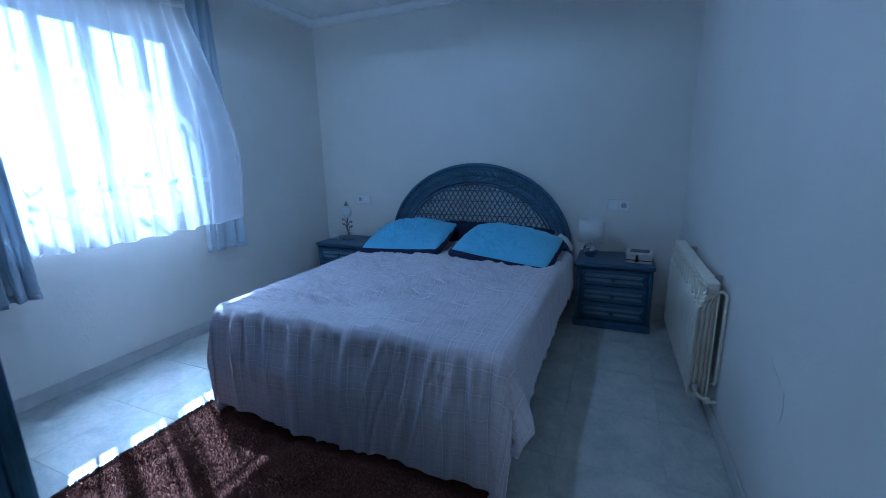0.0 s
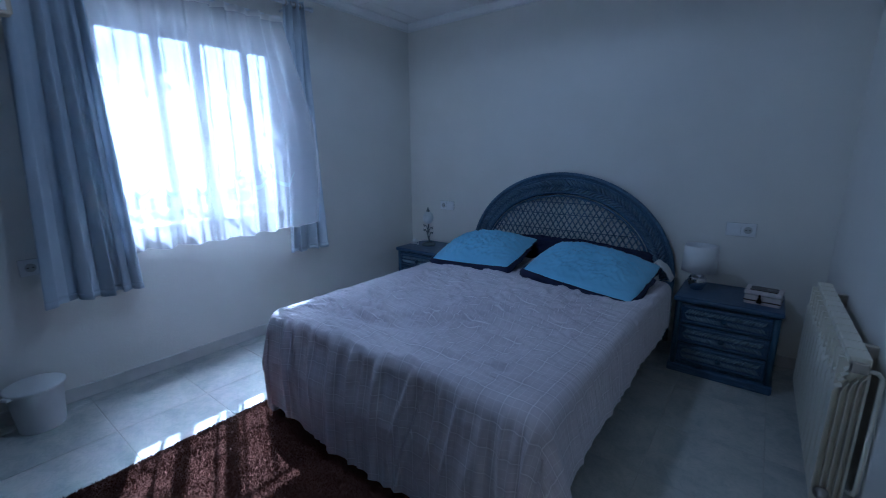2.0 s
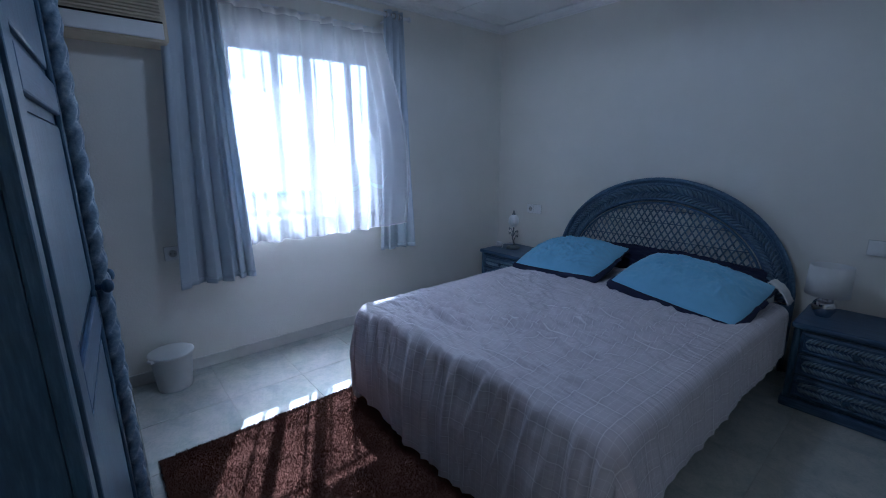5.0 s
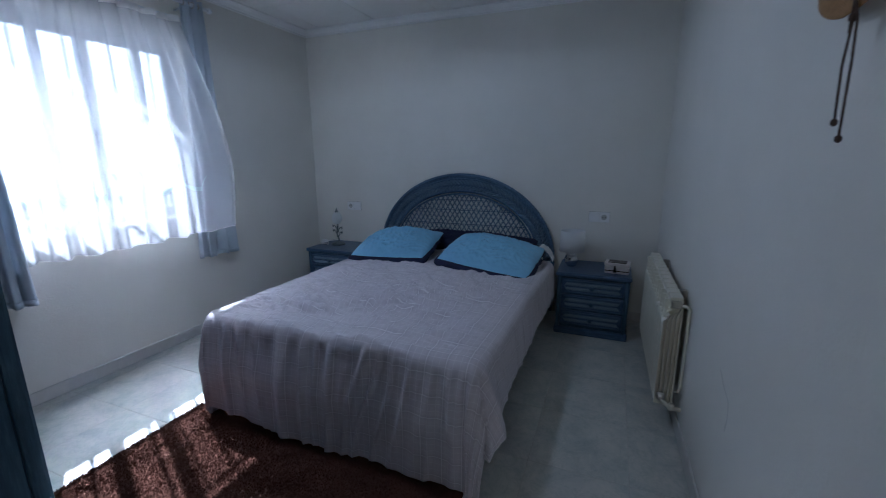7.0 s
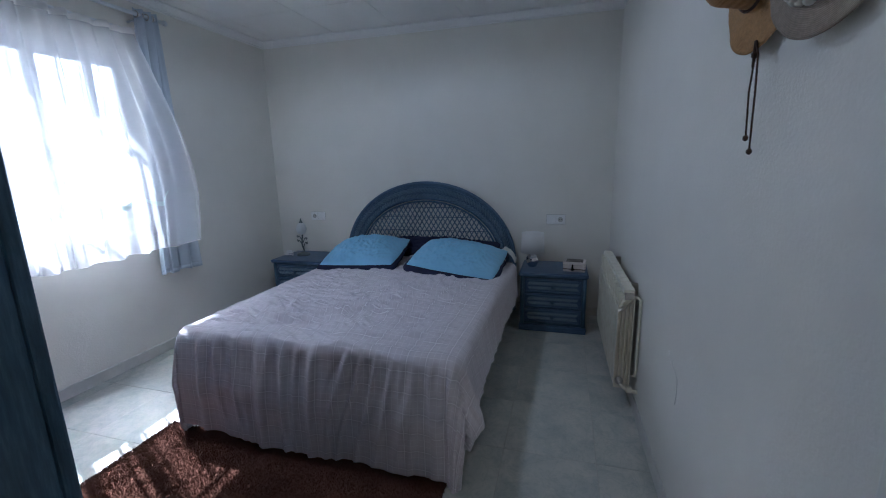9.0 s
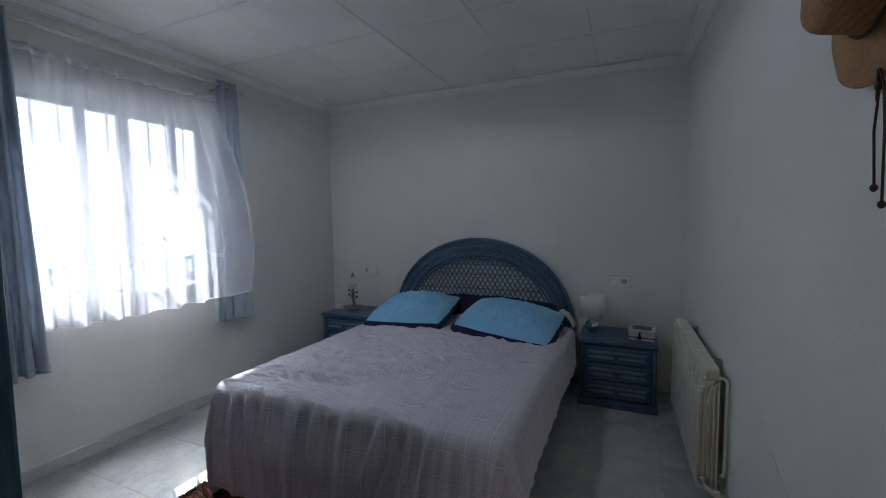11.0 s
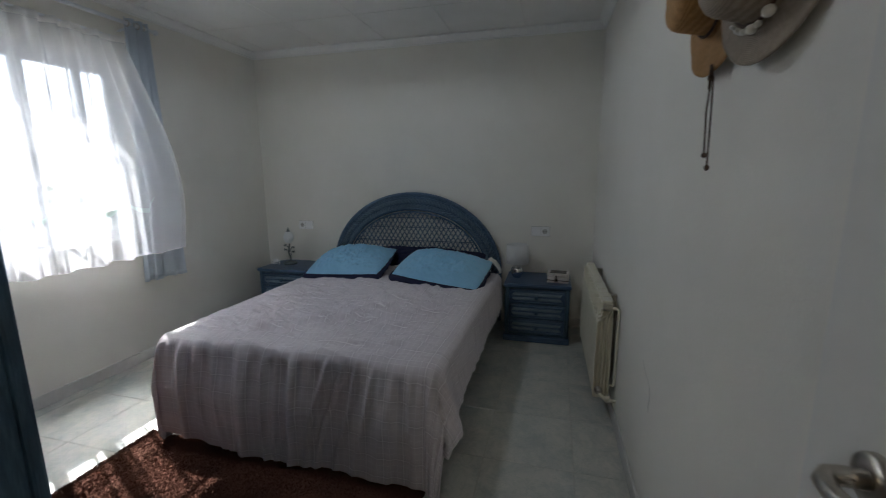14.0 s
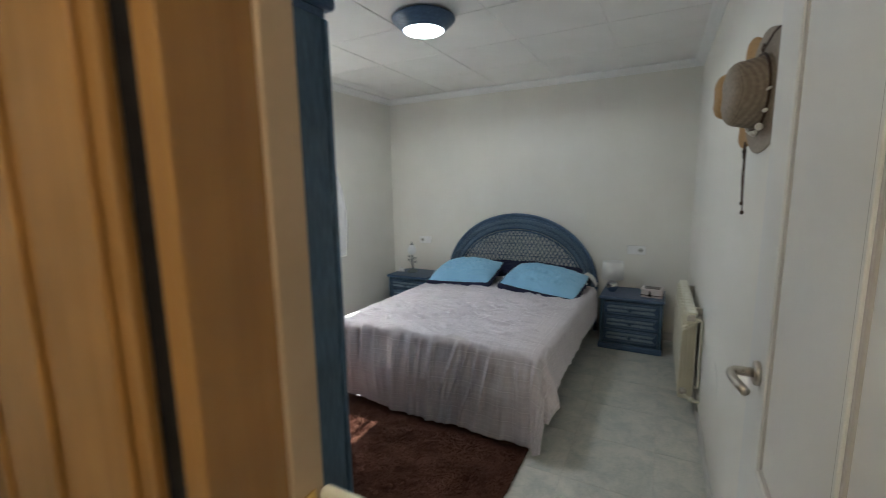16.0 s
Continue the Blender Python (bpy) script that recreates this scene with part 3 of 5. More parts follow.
# ---------------------------------------------------------------- outside
bm = bmesh.new()
sheet(bm, 40, 40, lambda u, v: Vector((-2.75 - 900 * u ** 3, (v - 0.5) * 1800 * (0.05 + u), -0.9 + 0.25 * noise.noise((u * 9, v * 9, 0)))))
tagged(part("ground", bm, GROUND), "pale dry garden ground reaching the horizon", "ground", kind="structure")
bm = boxed(-9.2, -9.0, -6, 14, -1.1, 0.55, 0.02)
tagged(part("garden_wall", bm, PLASTER), "low stone-grey plastered garden wall", "garden wall", kind="structure")


def shrub(x, y, z, r, seed):
    rnd = random.Random(seed)
    t = thing("shrub", "dusty green garden shrub beyond the window", "shrub", pose(x, y, z), "shrubs outside")
    b = bmesh.new()
    for k in range(4):
        a = rnd.uniform(0, math.tau)
        tube(b, [(0, 0, 0), (0.2 * r * math.cos(a), 0.2 * r * math.sin(a), 0.5 * r), (0.5 * r * math.cos(a), 0.5 * r * math.sin(a), 1.0 * r)], [0.04, 0.03, 0.01], 5)
    part("stem", b, CORD, t)
    b = bmesh.new()
    for k in range(500):
        d = Vector((rnd.gauss(0, 1), rnd.gauss(0, 1), rnd.gauss(0, 0.8))).normalized() * r * rnd.uniform(0.35, 1.0) ** 0.5
        strand(b, d + Vector((0, 0, 0.95 * r)), (rnd.gauss(0, 1), rnd.gauss(0, 1), rnd.gauss(0, 1)), (rnd.gauss(0, 1), rnd.gauss(0, 1), 1), 0.22 * r, 0.1 * r, 0.02)
    part("crown", b, LEAF, t)


for k, (x, y, r) in enumerate(((-10.5, 3.2, 0.9), (-11.5, 7.5, 1.1), (-10.2, 6.0, 0.8), (-13, 1.0, 1.0), (-10.8, 9.5, 0.9))):
    shrub(x, y, -0.95, r, k)

# ---------------------------------------------------------------- curtains
rod = thing("curtain_rod", "white double curtain rod over the window", "curtain rod")
for x, z, a, b, r in ((-2.335, 2.30, 1.02, 2.78, 0.012), (-2.385, 2.205, 1.30, 2.60, 0.008)):
    bm = bmesh.new()
    tube(bm, [(x, a, z), (x, b, z)], r, 12)
    part("rod", bm, ALU, rod, "", True)
for y in (1.10, 2.60):
    bm = bmesh.new()
    tube(bm, [(XL, y, 2.27), (-2.40, y, 2.275), (-2.335, y, 2.285)], 0.007, 8)
    tube(bm, [(XL, y - 0.012, 2.20), (-2.385, y - 0.012, 2.205)], 0.006, 8)
    part("bracket", bm, ALU, rod, "", True)
for y in (1.02, 2.78):
    bm = bmesh.new()
    lathe(bm, [(0.010, -0.015), (0.017, -0.008), (0.019, 0.0), (0.015, 0.010), (0.006, 0.016)], 16, Matrix.Translation((-2.335, y, 2.30)) @ Matrix.Rotation(radians(90 if y < 2 else -90), 4, "X"))
    part("finial", bm, ALU, rod, "", True)


def curtain(y0t, y1t, y0b, y1b, z0, folds, depth, seed, label, lean=0.0, bias=1.0):
    """A lined panel hung in pleats from the rod, spreading towards its hem."""
    b = bmesh.new()

    def fn(u, v):
        s = 1 - v
        y = (y0t + (y1t - y0t) * u) * (1 - s) + (y0b + (y1b - y0b) * u) * s
        w = math.sin(u ** bias * folds * math.tau + seed + 0.9 * math.sin(3.3 * u + seed) + 0.4 * s * math.sin(7 * u))
        amp = depth * (0.55 + 0.45 * s) * (1 + 0.35 * noise.noise((u * 5, seed, 0)))
        z = z0 + (2.335 - z0) * v + 0.012 * s ** 6 * noise.noise((u * 9, seed + 4, 1))
        x = -2.335 + amp * w + lean * s * s + 0.012 * noise.noise((u * 12, z * 2, seed))
        return Vector((x, y + 0.012 * math.cos(u * folds * math.tau * 2) * s, z))
    sheet(b, 90, 40, fn)
    t = thing("curtain", label, "curtain", group="curtains")
    thicken(part("panel", b, CURTAIN, t, "", True), 0.003)
    b = bmesh.new()
    sheet(b, 90, 2, lambda u, v: fn(u, 0.018 * v) + Vector((0.004, 0, 0)))
    thicken(part("hem", b, CURTAIN, t, "stitched lower hem", True), 0.003)
    return t


curtain(1.20, 1.47, 1.09, 1.51, 0.585, 4.6, 0.034, 0.4, "grey-blue lined curtain drawn aside beside the window", 0.03, 1.8)
curtain(2.56, 2.71, 2.47, 2.76, 0.595, 3.0, 0.026, 2.1, "narrow grey-blue lined curtain gathered at the window's end")


for k in range(9):
    y = 1.215 + 0.060 * k if k < 5 else 2.575 + 0.036 * (k - 5)
    bm = bmesh.new()
    tube(bm, [(-2.335 + 0.019 * math.cos(a), y, 2.30 + 0.019 * math.sin(a)) for a in [math.tau * i / 16 for i in range(16)]], 0.003, 6, True)
    part("eyelet", bm, STEEL, rod, "metal curtain eyelet", True)


def sheer_at(u, v):
    """u along the rod, v from hem to rod: the free end is blown into the room."""
    s = 1 - v
    y = 1.40 + 1.17 * u
    z = 0.775 + (2.205 - 0.775) * v
    k = max(0.0, (u - 0.42) / 0.58)
    blow = 0.50 * k ** 1.6 * math.sin(min(1.0, s * 1.12) * math.pi * 0.52) ** 1.15
    x = -2.375 + blow + 0.05 * s * math.sin(u * math.pi)
    y += 0.02 * s * (0.5 - u) - 0.17 * k ** 2 * s
    z += 0.10 * k ** 1.5 * s * s
    fold = (0.018 * math.sin(u * 52 + 2.2 * math.sin(u * 9)) + 0.012 * math.sin(u * 97 + 2 + 0.8 * s) + 0.008 * noise.noise((u * 40, v * 2, 3))) * (0.6 + 0.4 * (1 - k * 0.3))
    return Vector((x + fold, y + 0.4 * fold * k, z + 0.008 * math.sin(u * 46 + 1) * s ** 8))


sheer = thing("sheer_curtain", "white voile curtain billowing into the room from the open window", "curtain")
bm = bmesh.new()
sheet(bm, 170, 60, sheer_at)
part("voile", bm, SHEER, sheer, "", True)
bm = bmesh.new()
tube(bm, [sheer_at(i / 120, 0.0) for i in range(121)], 0.0022, 5)
part("hem", bm, WHITEC, sheer, "white weighted hem cord", True)
bm = bmesh.new()
sheet(bm, 170, 3, lambda u, v: sheer_at(u, 0.975 + 0.025 * v) + Vector((0.010 * math.sin(v * 3.1) + 0.002, 0, 0.006 * v)))
part("heading", bm, WHITEC, sheer, "gathered white heading tape", True)

for k in range(6):
    u0 = 0.10 + 0.135 * k
    bm = bmesh.new()
    sheet(bm, 16, 2, lambda u, v: sheer_at(u0 + 0.11 * u, 0.265 - 0.055 * math.sin(u * math.pi) + 0.016 * (v - 0.5) * (0.3 + math.sin(u * math.pi))) + Vector((0.003, 0, 0)))
    part("embroidered_swag", bm, SWAG, sheer, "grey-green embroidered swag", True)

# ---------------------------------------------------------------- bed
bed = thing("bed", "double bed with arched blue wicker headboard against the wall", "bed")
BX0, BX1, BY0 = -1.435, -0.100, 1.86
HX, HZ, HY = -0.845, 0.45, 3.865


def arch(a, b, n=48, y=HY):
    return [(HX + a * math.cos(math.pi * k / n), y, HZ + b * math.sin(math.pi * k / n)) for k in range(n + 1)]


head = part("headboard", boxed(HX - 0.80, HX + 0.80, HY - 0.012, HY + 0.012, 0.40, 0.44, 0.004), CANE, bed, "arched blue wicker headboard")
for a, b, r in ((0.80, 0.695, 0.016), (0.765, 0.660, 0.008), (0.685, 0.562, 0.013), (0.655, 0.532, 0.008)):
    bm = bmesh.new()
    pts = arch(a, b)
    if a == 0.80:
        pts = [(HX + a, HY, 0.02)] + pts + [(HX - a, HY, 0.02)]
    tube(bm, pts, r, 10)
    part("cane_arch", bm, CANE, head, "", True)
bm = bmesh.new()
inner, outer = arch(0.67, 0.547, 48, HY + 0.004), arch(0.785, 0.680, 48, HY + 0.004)
for k in range(48):
    bm.faces.new([bm.verts.new(p) for p in (inner[k], inner[k + 1], outer[k + 1], outer[k])])
bmesh.ops.remove_doubles(bm, verts=bm.verts, dist=0.0005)
thicken(part("band_backing", bm, CANE, head), 0.004)
bm = bmesh.new()
for row in range(2):
    for k in range(72):
        th = math.pi * (k + 0.5 * row) / 72
        rad = (0.698, 0.752)[row]
        c = Vector((HX + rad * math.cos(th), HY - 0.003, HZ + (rad - 0.116) * math.sin(th)))
        tangent = Vector((-math.sin(th), 0, math.cos(th)))
        radial = Vector((math.cos(th), 0, math.sin(th)))
        way = tangent * 0.75 + radial * (0.66 if row else -0.66)
        strand(bm, c, way, (0, -1, 0), 0.085, 0.026, 0.014)
woven = part("braided_band", bm, WICKER, head, "whitewashed braided cane band")
woven["kind"] = "stuff"
bm = bmesh.new()
def inside(x, z):
    return ((x - HX) / 0.655) ** 2 + (max(0.0, z - HZ) / 0.532) ** 2 < 1.0 and z > 0.44
for sgn in (1, -1):
    for k in range(-34, 35):
        run = []
        for i in range(0, 121):
            z = 0.44 + i * 0.58 / 120
            x = HX + k * 0.044 + sgn * (z - 0.44) * 0.62
            if inside(x, z):
                run.append((x, HY + 0.002 - sgn * 0.0035 + 0.002 * math.sin(z * 70 + k), z))
        if len(run) > 6:
            tube(bm, run[::5] + [run[-1]], 0.0055, 5)
part("lattice", bm, WICKER, head, "open diagonal cane lattice", True)
bm = bmesh.new()
for z in (0.60, 0.72, 0.84, 0.93):
    h = 0.655 * math.sqrt(max(0, 1 - ((z - HZ) / 0.532) ** 2))
    tube(bm, [(HX - h, HY - 0.008, z), (HX + h, HY - 0.008, z)], 0.003, 6)
part("cross_cane", bm, CANE, head, "", True)
part("base", boxed(BX0 + 0.02, BX1 - 0.02, BY0 + 0.03, 3.80, 0.25, 0.34, 0.01), BACKD, bed, "dark slatted bed base")
part("mattress", boxed(BX0 + 0.012, BX1 - 0.012, BY0 + 0.015, 3.82, 0.34, 0.535, 0.045, 4), WHITEC, bed, "white covered mattress", True)
for x in (BX0 + 0.08, BX1 - 0.08):
    for y in (BY0 + 0.12, 3.70):
        bm = bmesh.new()
        lathe(bm, [(0.020, 0.0), (0.024, 0.02), (0.026, 0.25)], 14, Matrix.Translation((x, y, 0)))
        part("leg", bm, BACKD, bed, "", True)

# bedspread: an unfolded sheet bent over the mattress edges, cornered in cones, the loose cloth in folds
SZ, LD, RD, FD = 0.547, 0.44, 0.27, 0.545
CX0, CX1, CY0, CY1 = BX0 - 0.020, BX1 + 0.020, BY0 - 0.025, 3.45


def spread_ab(u, v):
    return -LD + (LD + (CX1 - CX0) + RD) * u, -FD + (FD + CY1 - CY0) * v


def bend(d):
    """Distance over an edge to (outward, down), round a soft turn."""
    r = 0.045
    if d <= 0:
        return 0.0, 0.0
    a = min(d / r, math.pi / 2)
    return r * math.sin(a), r * (1 - math.cos(a)) + max(0.0, d - r * math.pi / 2)


def ridge(x, y, z, power=3.0, sharp=2.6):
    """Sharp crests where the noise crosses nought."""
    return max(0.0, 1 - sharp * abs(noise.noise((x, y, z)))) ** power


def crumple(a, b):
    """Creases of slept-on cotton: long ones slantwise, short ones between."""
    wa, wb = a + 0.10 * noise.noise((a * 3, b * 3, 8)), b + 0.10 * noise.noise((a * 3, b * 3, 12))
    s = 0.95 + 1.1 * max(0.0, noise.noise((a * 1.6 + 3, b * 1.6, 20)) + 0.3)
    q = 0.0135 * ridge(wa * 2.2 + wb * 0.5, wb * 8.5 - wa * 1.6, 1.0, 1.0, 4.2) + 0.0115 * ridge(wa * 3.6 - wb * 0.8, wb * 13.0 + wa * 3.2, 4.0, 1.0, 4.2)
    q += 0.0095 * noise.noise((wa * 7.0 + wb * 2.0, wb * 25.0 - wa * 5.0, 7.0)) + 0.0050 * ridge(wa * 9 - wb * 3, wb * 10 + wa * 6, 11.0, 1.2, 4.0)
    near = min(a, CX1 - CX0 - a, b) / 0.16
    q *= (max(0.2, min(1.0, near)) if near > 0 else 0.15) if a < 0.2 or a > CX1 - CX0 - 0.2 else max(0.45, min(1.0, near)) if near > 0 else 0.5
    return q * s + 0.004 * noise.noise((a * 3.5, b * 4.5, 2.0))


def spread_at(u, v):
    a, b = spread_ab(u, v)
    w = CX1 - CX0
    skew = 0.045 * (b / 1.6) if b > 0 else 0.0
    left, right, front = max(0.0, -a), max(0.0, a - w), max(0.0, -b)
    side = max(left, right)
    x, y = min(max(a, 0.0), w), max(b, 0.0)
    d = math.hypot(side, front)
    over, down = bend(d)
    if d > 0:
        ox, oy = (side / d) * (1 if right > 0 else -1), -front / d
    else:
        ox = oy = 0.0
    if left > front:
        over *= 0.35
    s = min(1.0, down / 0.26)
    run = b if side > front else a
    turn = math.atan2(side, front + 1e-6)
    lean = run + 0.22 * down * noise.noise((run * 1.7, 4.0, 1.0)) + 0.02 * noise.noise((run * 5, down * 3, 3))
    # hanging folds: broad swells, narrow pleats that start at the edge, and fine creases
    pleat = ridge(lean * 6.5, 0.25 * down, 5.1, 1.5, 3.4) - 0.30
    fold = 0.020 * noise.noise((lean * 4.2, 0.3 * down, 2.3)) * s
    fold += 0.036 * pleat * min(1.0, down / 0.10) * (1 - 0.7 * s)
    fold += 0.015 * (ridge(lean * 13.0 + 1.2 * down, 0.8 * down, 8.1, 1.2, 3.6) - 0.3) * min(1.0, down / 0.07)
    fold += 0.002 * noise.noise((lean * 16, down * 14, 6.0)) * s
    fold *= 0.22 if left > front else 0.35 if side > front else 1.0
    corner = math.sin(2 * turn) if side > 0 and front > 0 else 0.0
    fold += 0.030 * s * corner * math.sin(5.0 * turn + (0.6 if right > 0 else 2.2))
    flare = (0.0 if side > front else 0.050) * s + (0.02 if left > 0 else 0.05) * s * corner + ((0.020 + 0.050 * math.exp(-max(b, 0.0) / 0.45)) * s if right > front else 0.0)
    p = Vector((CX0 + x + ox * (0.3 if left > 0 else 1.0) * (over + fold + flare) + skew * (x / w), CY0 + y + oy * (over + fold + flare), SZ - down))
    top = max(0.0, 1 - down / 0.06)
    p.z += crumple(a, b) * top
    edge = min(1.0, max(0.0, (d - 0.15) / 0.1))
    p.z += min(1.0, d / 0.45) * 0.045 * math.exp(-max(0.0, a) / 0.28) * math.exp(-max(0.0, b) / 0.28) * (d > 0)
    p.z += edge * (0.016 * noise.noise((run * 2.1, 3.0, 9.0)) + 0.003 * noise.noise((run * 7, 1.0, 2.0)))
    p.z = max(p.z, 0.012 + 0.004 * abs(math.sin(run * 31)))
    return p


spread = thing("bedspread", "rumpled lilac-grey checked cotton bedspread hanging to the floor", "bedspread")
bm = bmesh.new()
sheet(bm, 300, 330, spread_at, spread_ab)
thicken(part("cloth", bm, SPREAD, spread, "", True), 0.003, 1.0)
# stitched hem along the free edges
bm = bmesh.new()
rim = [spread_at(0.0, 1 - k / 120) for k in range(120)] + [spread_at(k / 120, 0.0) for k in range(120)] + [spread_at(1.0, k / 120) for k in range(121)]
tube(bm, rim, 0.0028, 5)
part("hem", bm, SPREAD, spread, "stitched hem", True)


def pillow(m, w, h, thick, seed, label, case=PILLOWB):
    """A plump pillow in a sky-blue case with a flat navy flange round it."""
    t = thing("pillow", label, "pillow", m, "pillows")

    def shape(sgn):
        def fn(u, v):
            a, b = 2 * u - 1, 2 * v - 1
            prof = ((1 - abs(a) ** 2.4) * (1 - abs(b) ** 2.0)) ** 0.72 if abs(a) < 1 and abs(b) < 1 else 0.0
            crease = 0.016 * noise.noise((a * 3 + seed, b * 4, 1)) + 0.014 * max(0.0, 1 - 3 * abs(noise.noise((a * 5 + b * 2, b * 4 - a * 2 + seed, 3)))) ** 2 + 0.012 * max(0.0, 1 - 5 * abs(noise.noise((a * 3 + b * 5, b * 3 - a * 7 + seed, 5)))) + 0.007 * noise.noise((a * 11, b * 9 + seed, 6))
            pinch = 1 - 0.06 * (a * a * (1 - b * b)) - 0.02 * noise.noise((a * 2, b * 2, seed))
            return Vector((a * w / 2 * math.sqrt(1 - 0.08 * b ** 4) * (1 - 0.05 * (1 - a * a) * b * b), b * h / 2 * pinch * math.sqrt(1 - 0.08 * a ** 4), sgn * prof * (thick / 2 + crease) + 0.004 * sgn * (prof > 0)))
        return fn
    b = bmesh.new()
    sheet(b, 84, 72, shape(1))
    part("case_front", b, case, t, "", True)
    b = bmesh.new()
    sheet(b, 30, 26, shape(-1))
    part("case_back", b, NAVY, t, "navy underside", True)
    b = bmesh.new()

    def rim(u, v):
        th = u * math.tau
        c, s = math.cos(th), math.sin(th)
        q = (abs(c) ** 14 + abs(s) ** 14) ** (1 / 14)
        a, bb = c / q, s / q
        o = (0.030 if s < 0.3 else 0.012) * v
        e = 0.020 * v * noise.noise((c * 4 + seed, s * 4, 0)) - 0.030 * v * v * max(0.0, -s) - 0.012 * v * v
        return Vector((a * (w / 2 - 0.012) + math.copysign(o, c) * min(1.0, abs(c) * 1.5), bb * (h / 2 - 0.012) + math.copysign(o, s) * min(1.0, abs(s) * 1.5), e))
    sheet(b, 96, 3, rim)
    thicken(part("flange", b, NAVY, t, "flat navy border", True), 0.006)
    return t


pillow(pose(-1.150, 3.255, 0.640, 11, -2, 3), 0.60, 0.52, 0.185, 1.0, "sky-blue pillow with navy border lying beside the tulip lamp")
pillow(pose(-0.385, 3.215, 0.632, 11, 6, -4), 0.65, 0.51, 0.185, 5.0, "sky-blue pillow with navy border on the bed's outer half")
pillow(pose(-0.80, 3.62, 0.61, 18, 0, 0), 1.30, 0.28, 0.13, 9.0, "long navy bolster pillow tucked behind the blue ones", NAVY)
bm = bmesh.new()
sheet(bm, 14, 12, lambda u, v: Vector((-0.10 + 0.10 * u + 0.006 * noise.noise((u * 4, v * 4, 2)), 3.50 + 0.12 * v, 0.640 - 0.10 * u ** 2 + 0.012 * noise.noise((u * 5, v * 4, 0)))))
tagged(thicken(part("folded_sheet", bm, WHITEC, None, "", True), 0.006), "white crumpled sheet corner showing under the pillow", "sheet")


# ---------------------------------------------------------------- bedside tables
def bedside(at, label):
    t = thing("bedside_table", label, "bedside table", at, "bedside tables")
    W, D, H = 0.50, 0.41, 0.475
    part("body", boxed(-W / 2 + 0.012, W / 2 - 0.012, 0.012, D, 0.05, H - 0.03, 0.006), BLUE, t)
    part("top", boxed(-W / 2 - 0.008, W / 2 + 0.008, -0.022, D, H - 0.03, H, 0.011, 3), BLUEX, t)
    part("plinth", boxed(-W / 2 - 0.006, W / 2 + 0.006, -0.016, D - 0.005, 0.0, 0.052, 0.010, 3), BLUEX, t)
    for sx in (-1, 1):
        b = bmesh.new()
        tube(b, [(sx * (W / 2 - 0.018), 0.008, 0.05), (sx * (W / 2 - 0.018), 0.008, H - 0.03)], 0.016, 10)
        part("corner_post", b, BLUE, t, "", True)
    for k in range(3):
        z = 0.072 + k * 0.122
        d = part("drawer", boxed(-W / 2 + 0.036, W / 2 - 0.036, -0.004, 0.03, z, z + 0.112, 0.007), BLUEX, t)
        b = bmesh.new()
        for row in range(2):
            for i in range(24):
                x = -0.178 + i * 0.0155
                up = 1 if row else -1
                strand(b, (x, -0.0045, z + 0.038 + row * 0.036), (0.62, 0, 0.78 * up), (0, -1, 0), 0.046, 0.015, 0.008)
        part("braided_front", b, WEAVE, d, "whitewashed braided cane")
        b = bmesh.new()
        fr = [(-0.198, -0.006, z + 0.012), (0.198, -0.006, z + 0.012), (0.198, -0.006, z + 0.100), (-0.198, -0.006, z + 0.100)]
        tube(b, fr, 0.0045, 6, True)
        part("cane_edge", b, CANE, d, "", True)
        b = bmesh.new()
        lathe(b, [(0.007, 0.0), (0.006, 0.012), (0.014, 0.018), (0.016, 0.024), (0.010, 0.030)], 16, Matrix.Translation((0, -0.008, z + 0.056)) @ Matrix.Rotation(radians(90), 4, "X"))
        part("knob", b, BLUE, d, "round turned knob", True)
    return t


night = bedside(pose(0.290, 3.480, 0), "blue wicker bedside table with three drawers near the radiator")
other = copy_thing(night, pose(-1.985, 3.480, 0))
tagged(other, "blue wicker bedside table with three drawers in the corner")

# chrome ball lamp with a drum shade
lamp = thing("table_lamp", "chrome ball table lamp with white drum shade, unlit", "lamp", pose(0.118, 3.68, 0.475))
bm = bmesh.new()
lathe(bm, [(0.030, 0.0), (0.034, 0.004)] + [(0.052 * math.sin(a), 0.052 - 0.052 * math.cos(a)) for a in [math.pi * k / 14 for k in range(4, 14)]] + [(0.010, 0.104), (0.010, 0.125)], 28)
part("base", bm, CHROME, lamp, "polished chrome ball", True)
bm = bmesh.new()
lathe(bm, [(0.092, 0.118), (0.088, 0.275)], 36, None, False)
thicken(part("shade", bm, SHADE, lamp, "white fabric drum shade", True), 0.002)
bm = bmesh.new()
for k in range(3):
    a = k * math.tau / 3
    tube(bm, [(0, 0, 0.20), (0.089 * math.cos(a), 0.089 * math.sin(a), 0.215)], 0.0015, 5)
lathe(bm, [(0.012, 0.125), (0.012, 0.20)], 12)
part("holder", bm, PLASTIC, lamp, "white bulb holder")

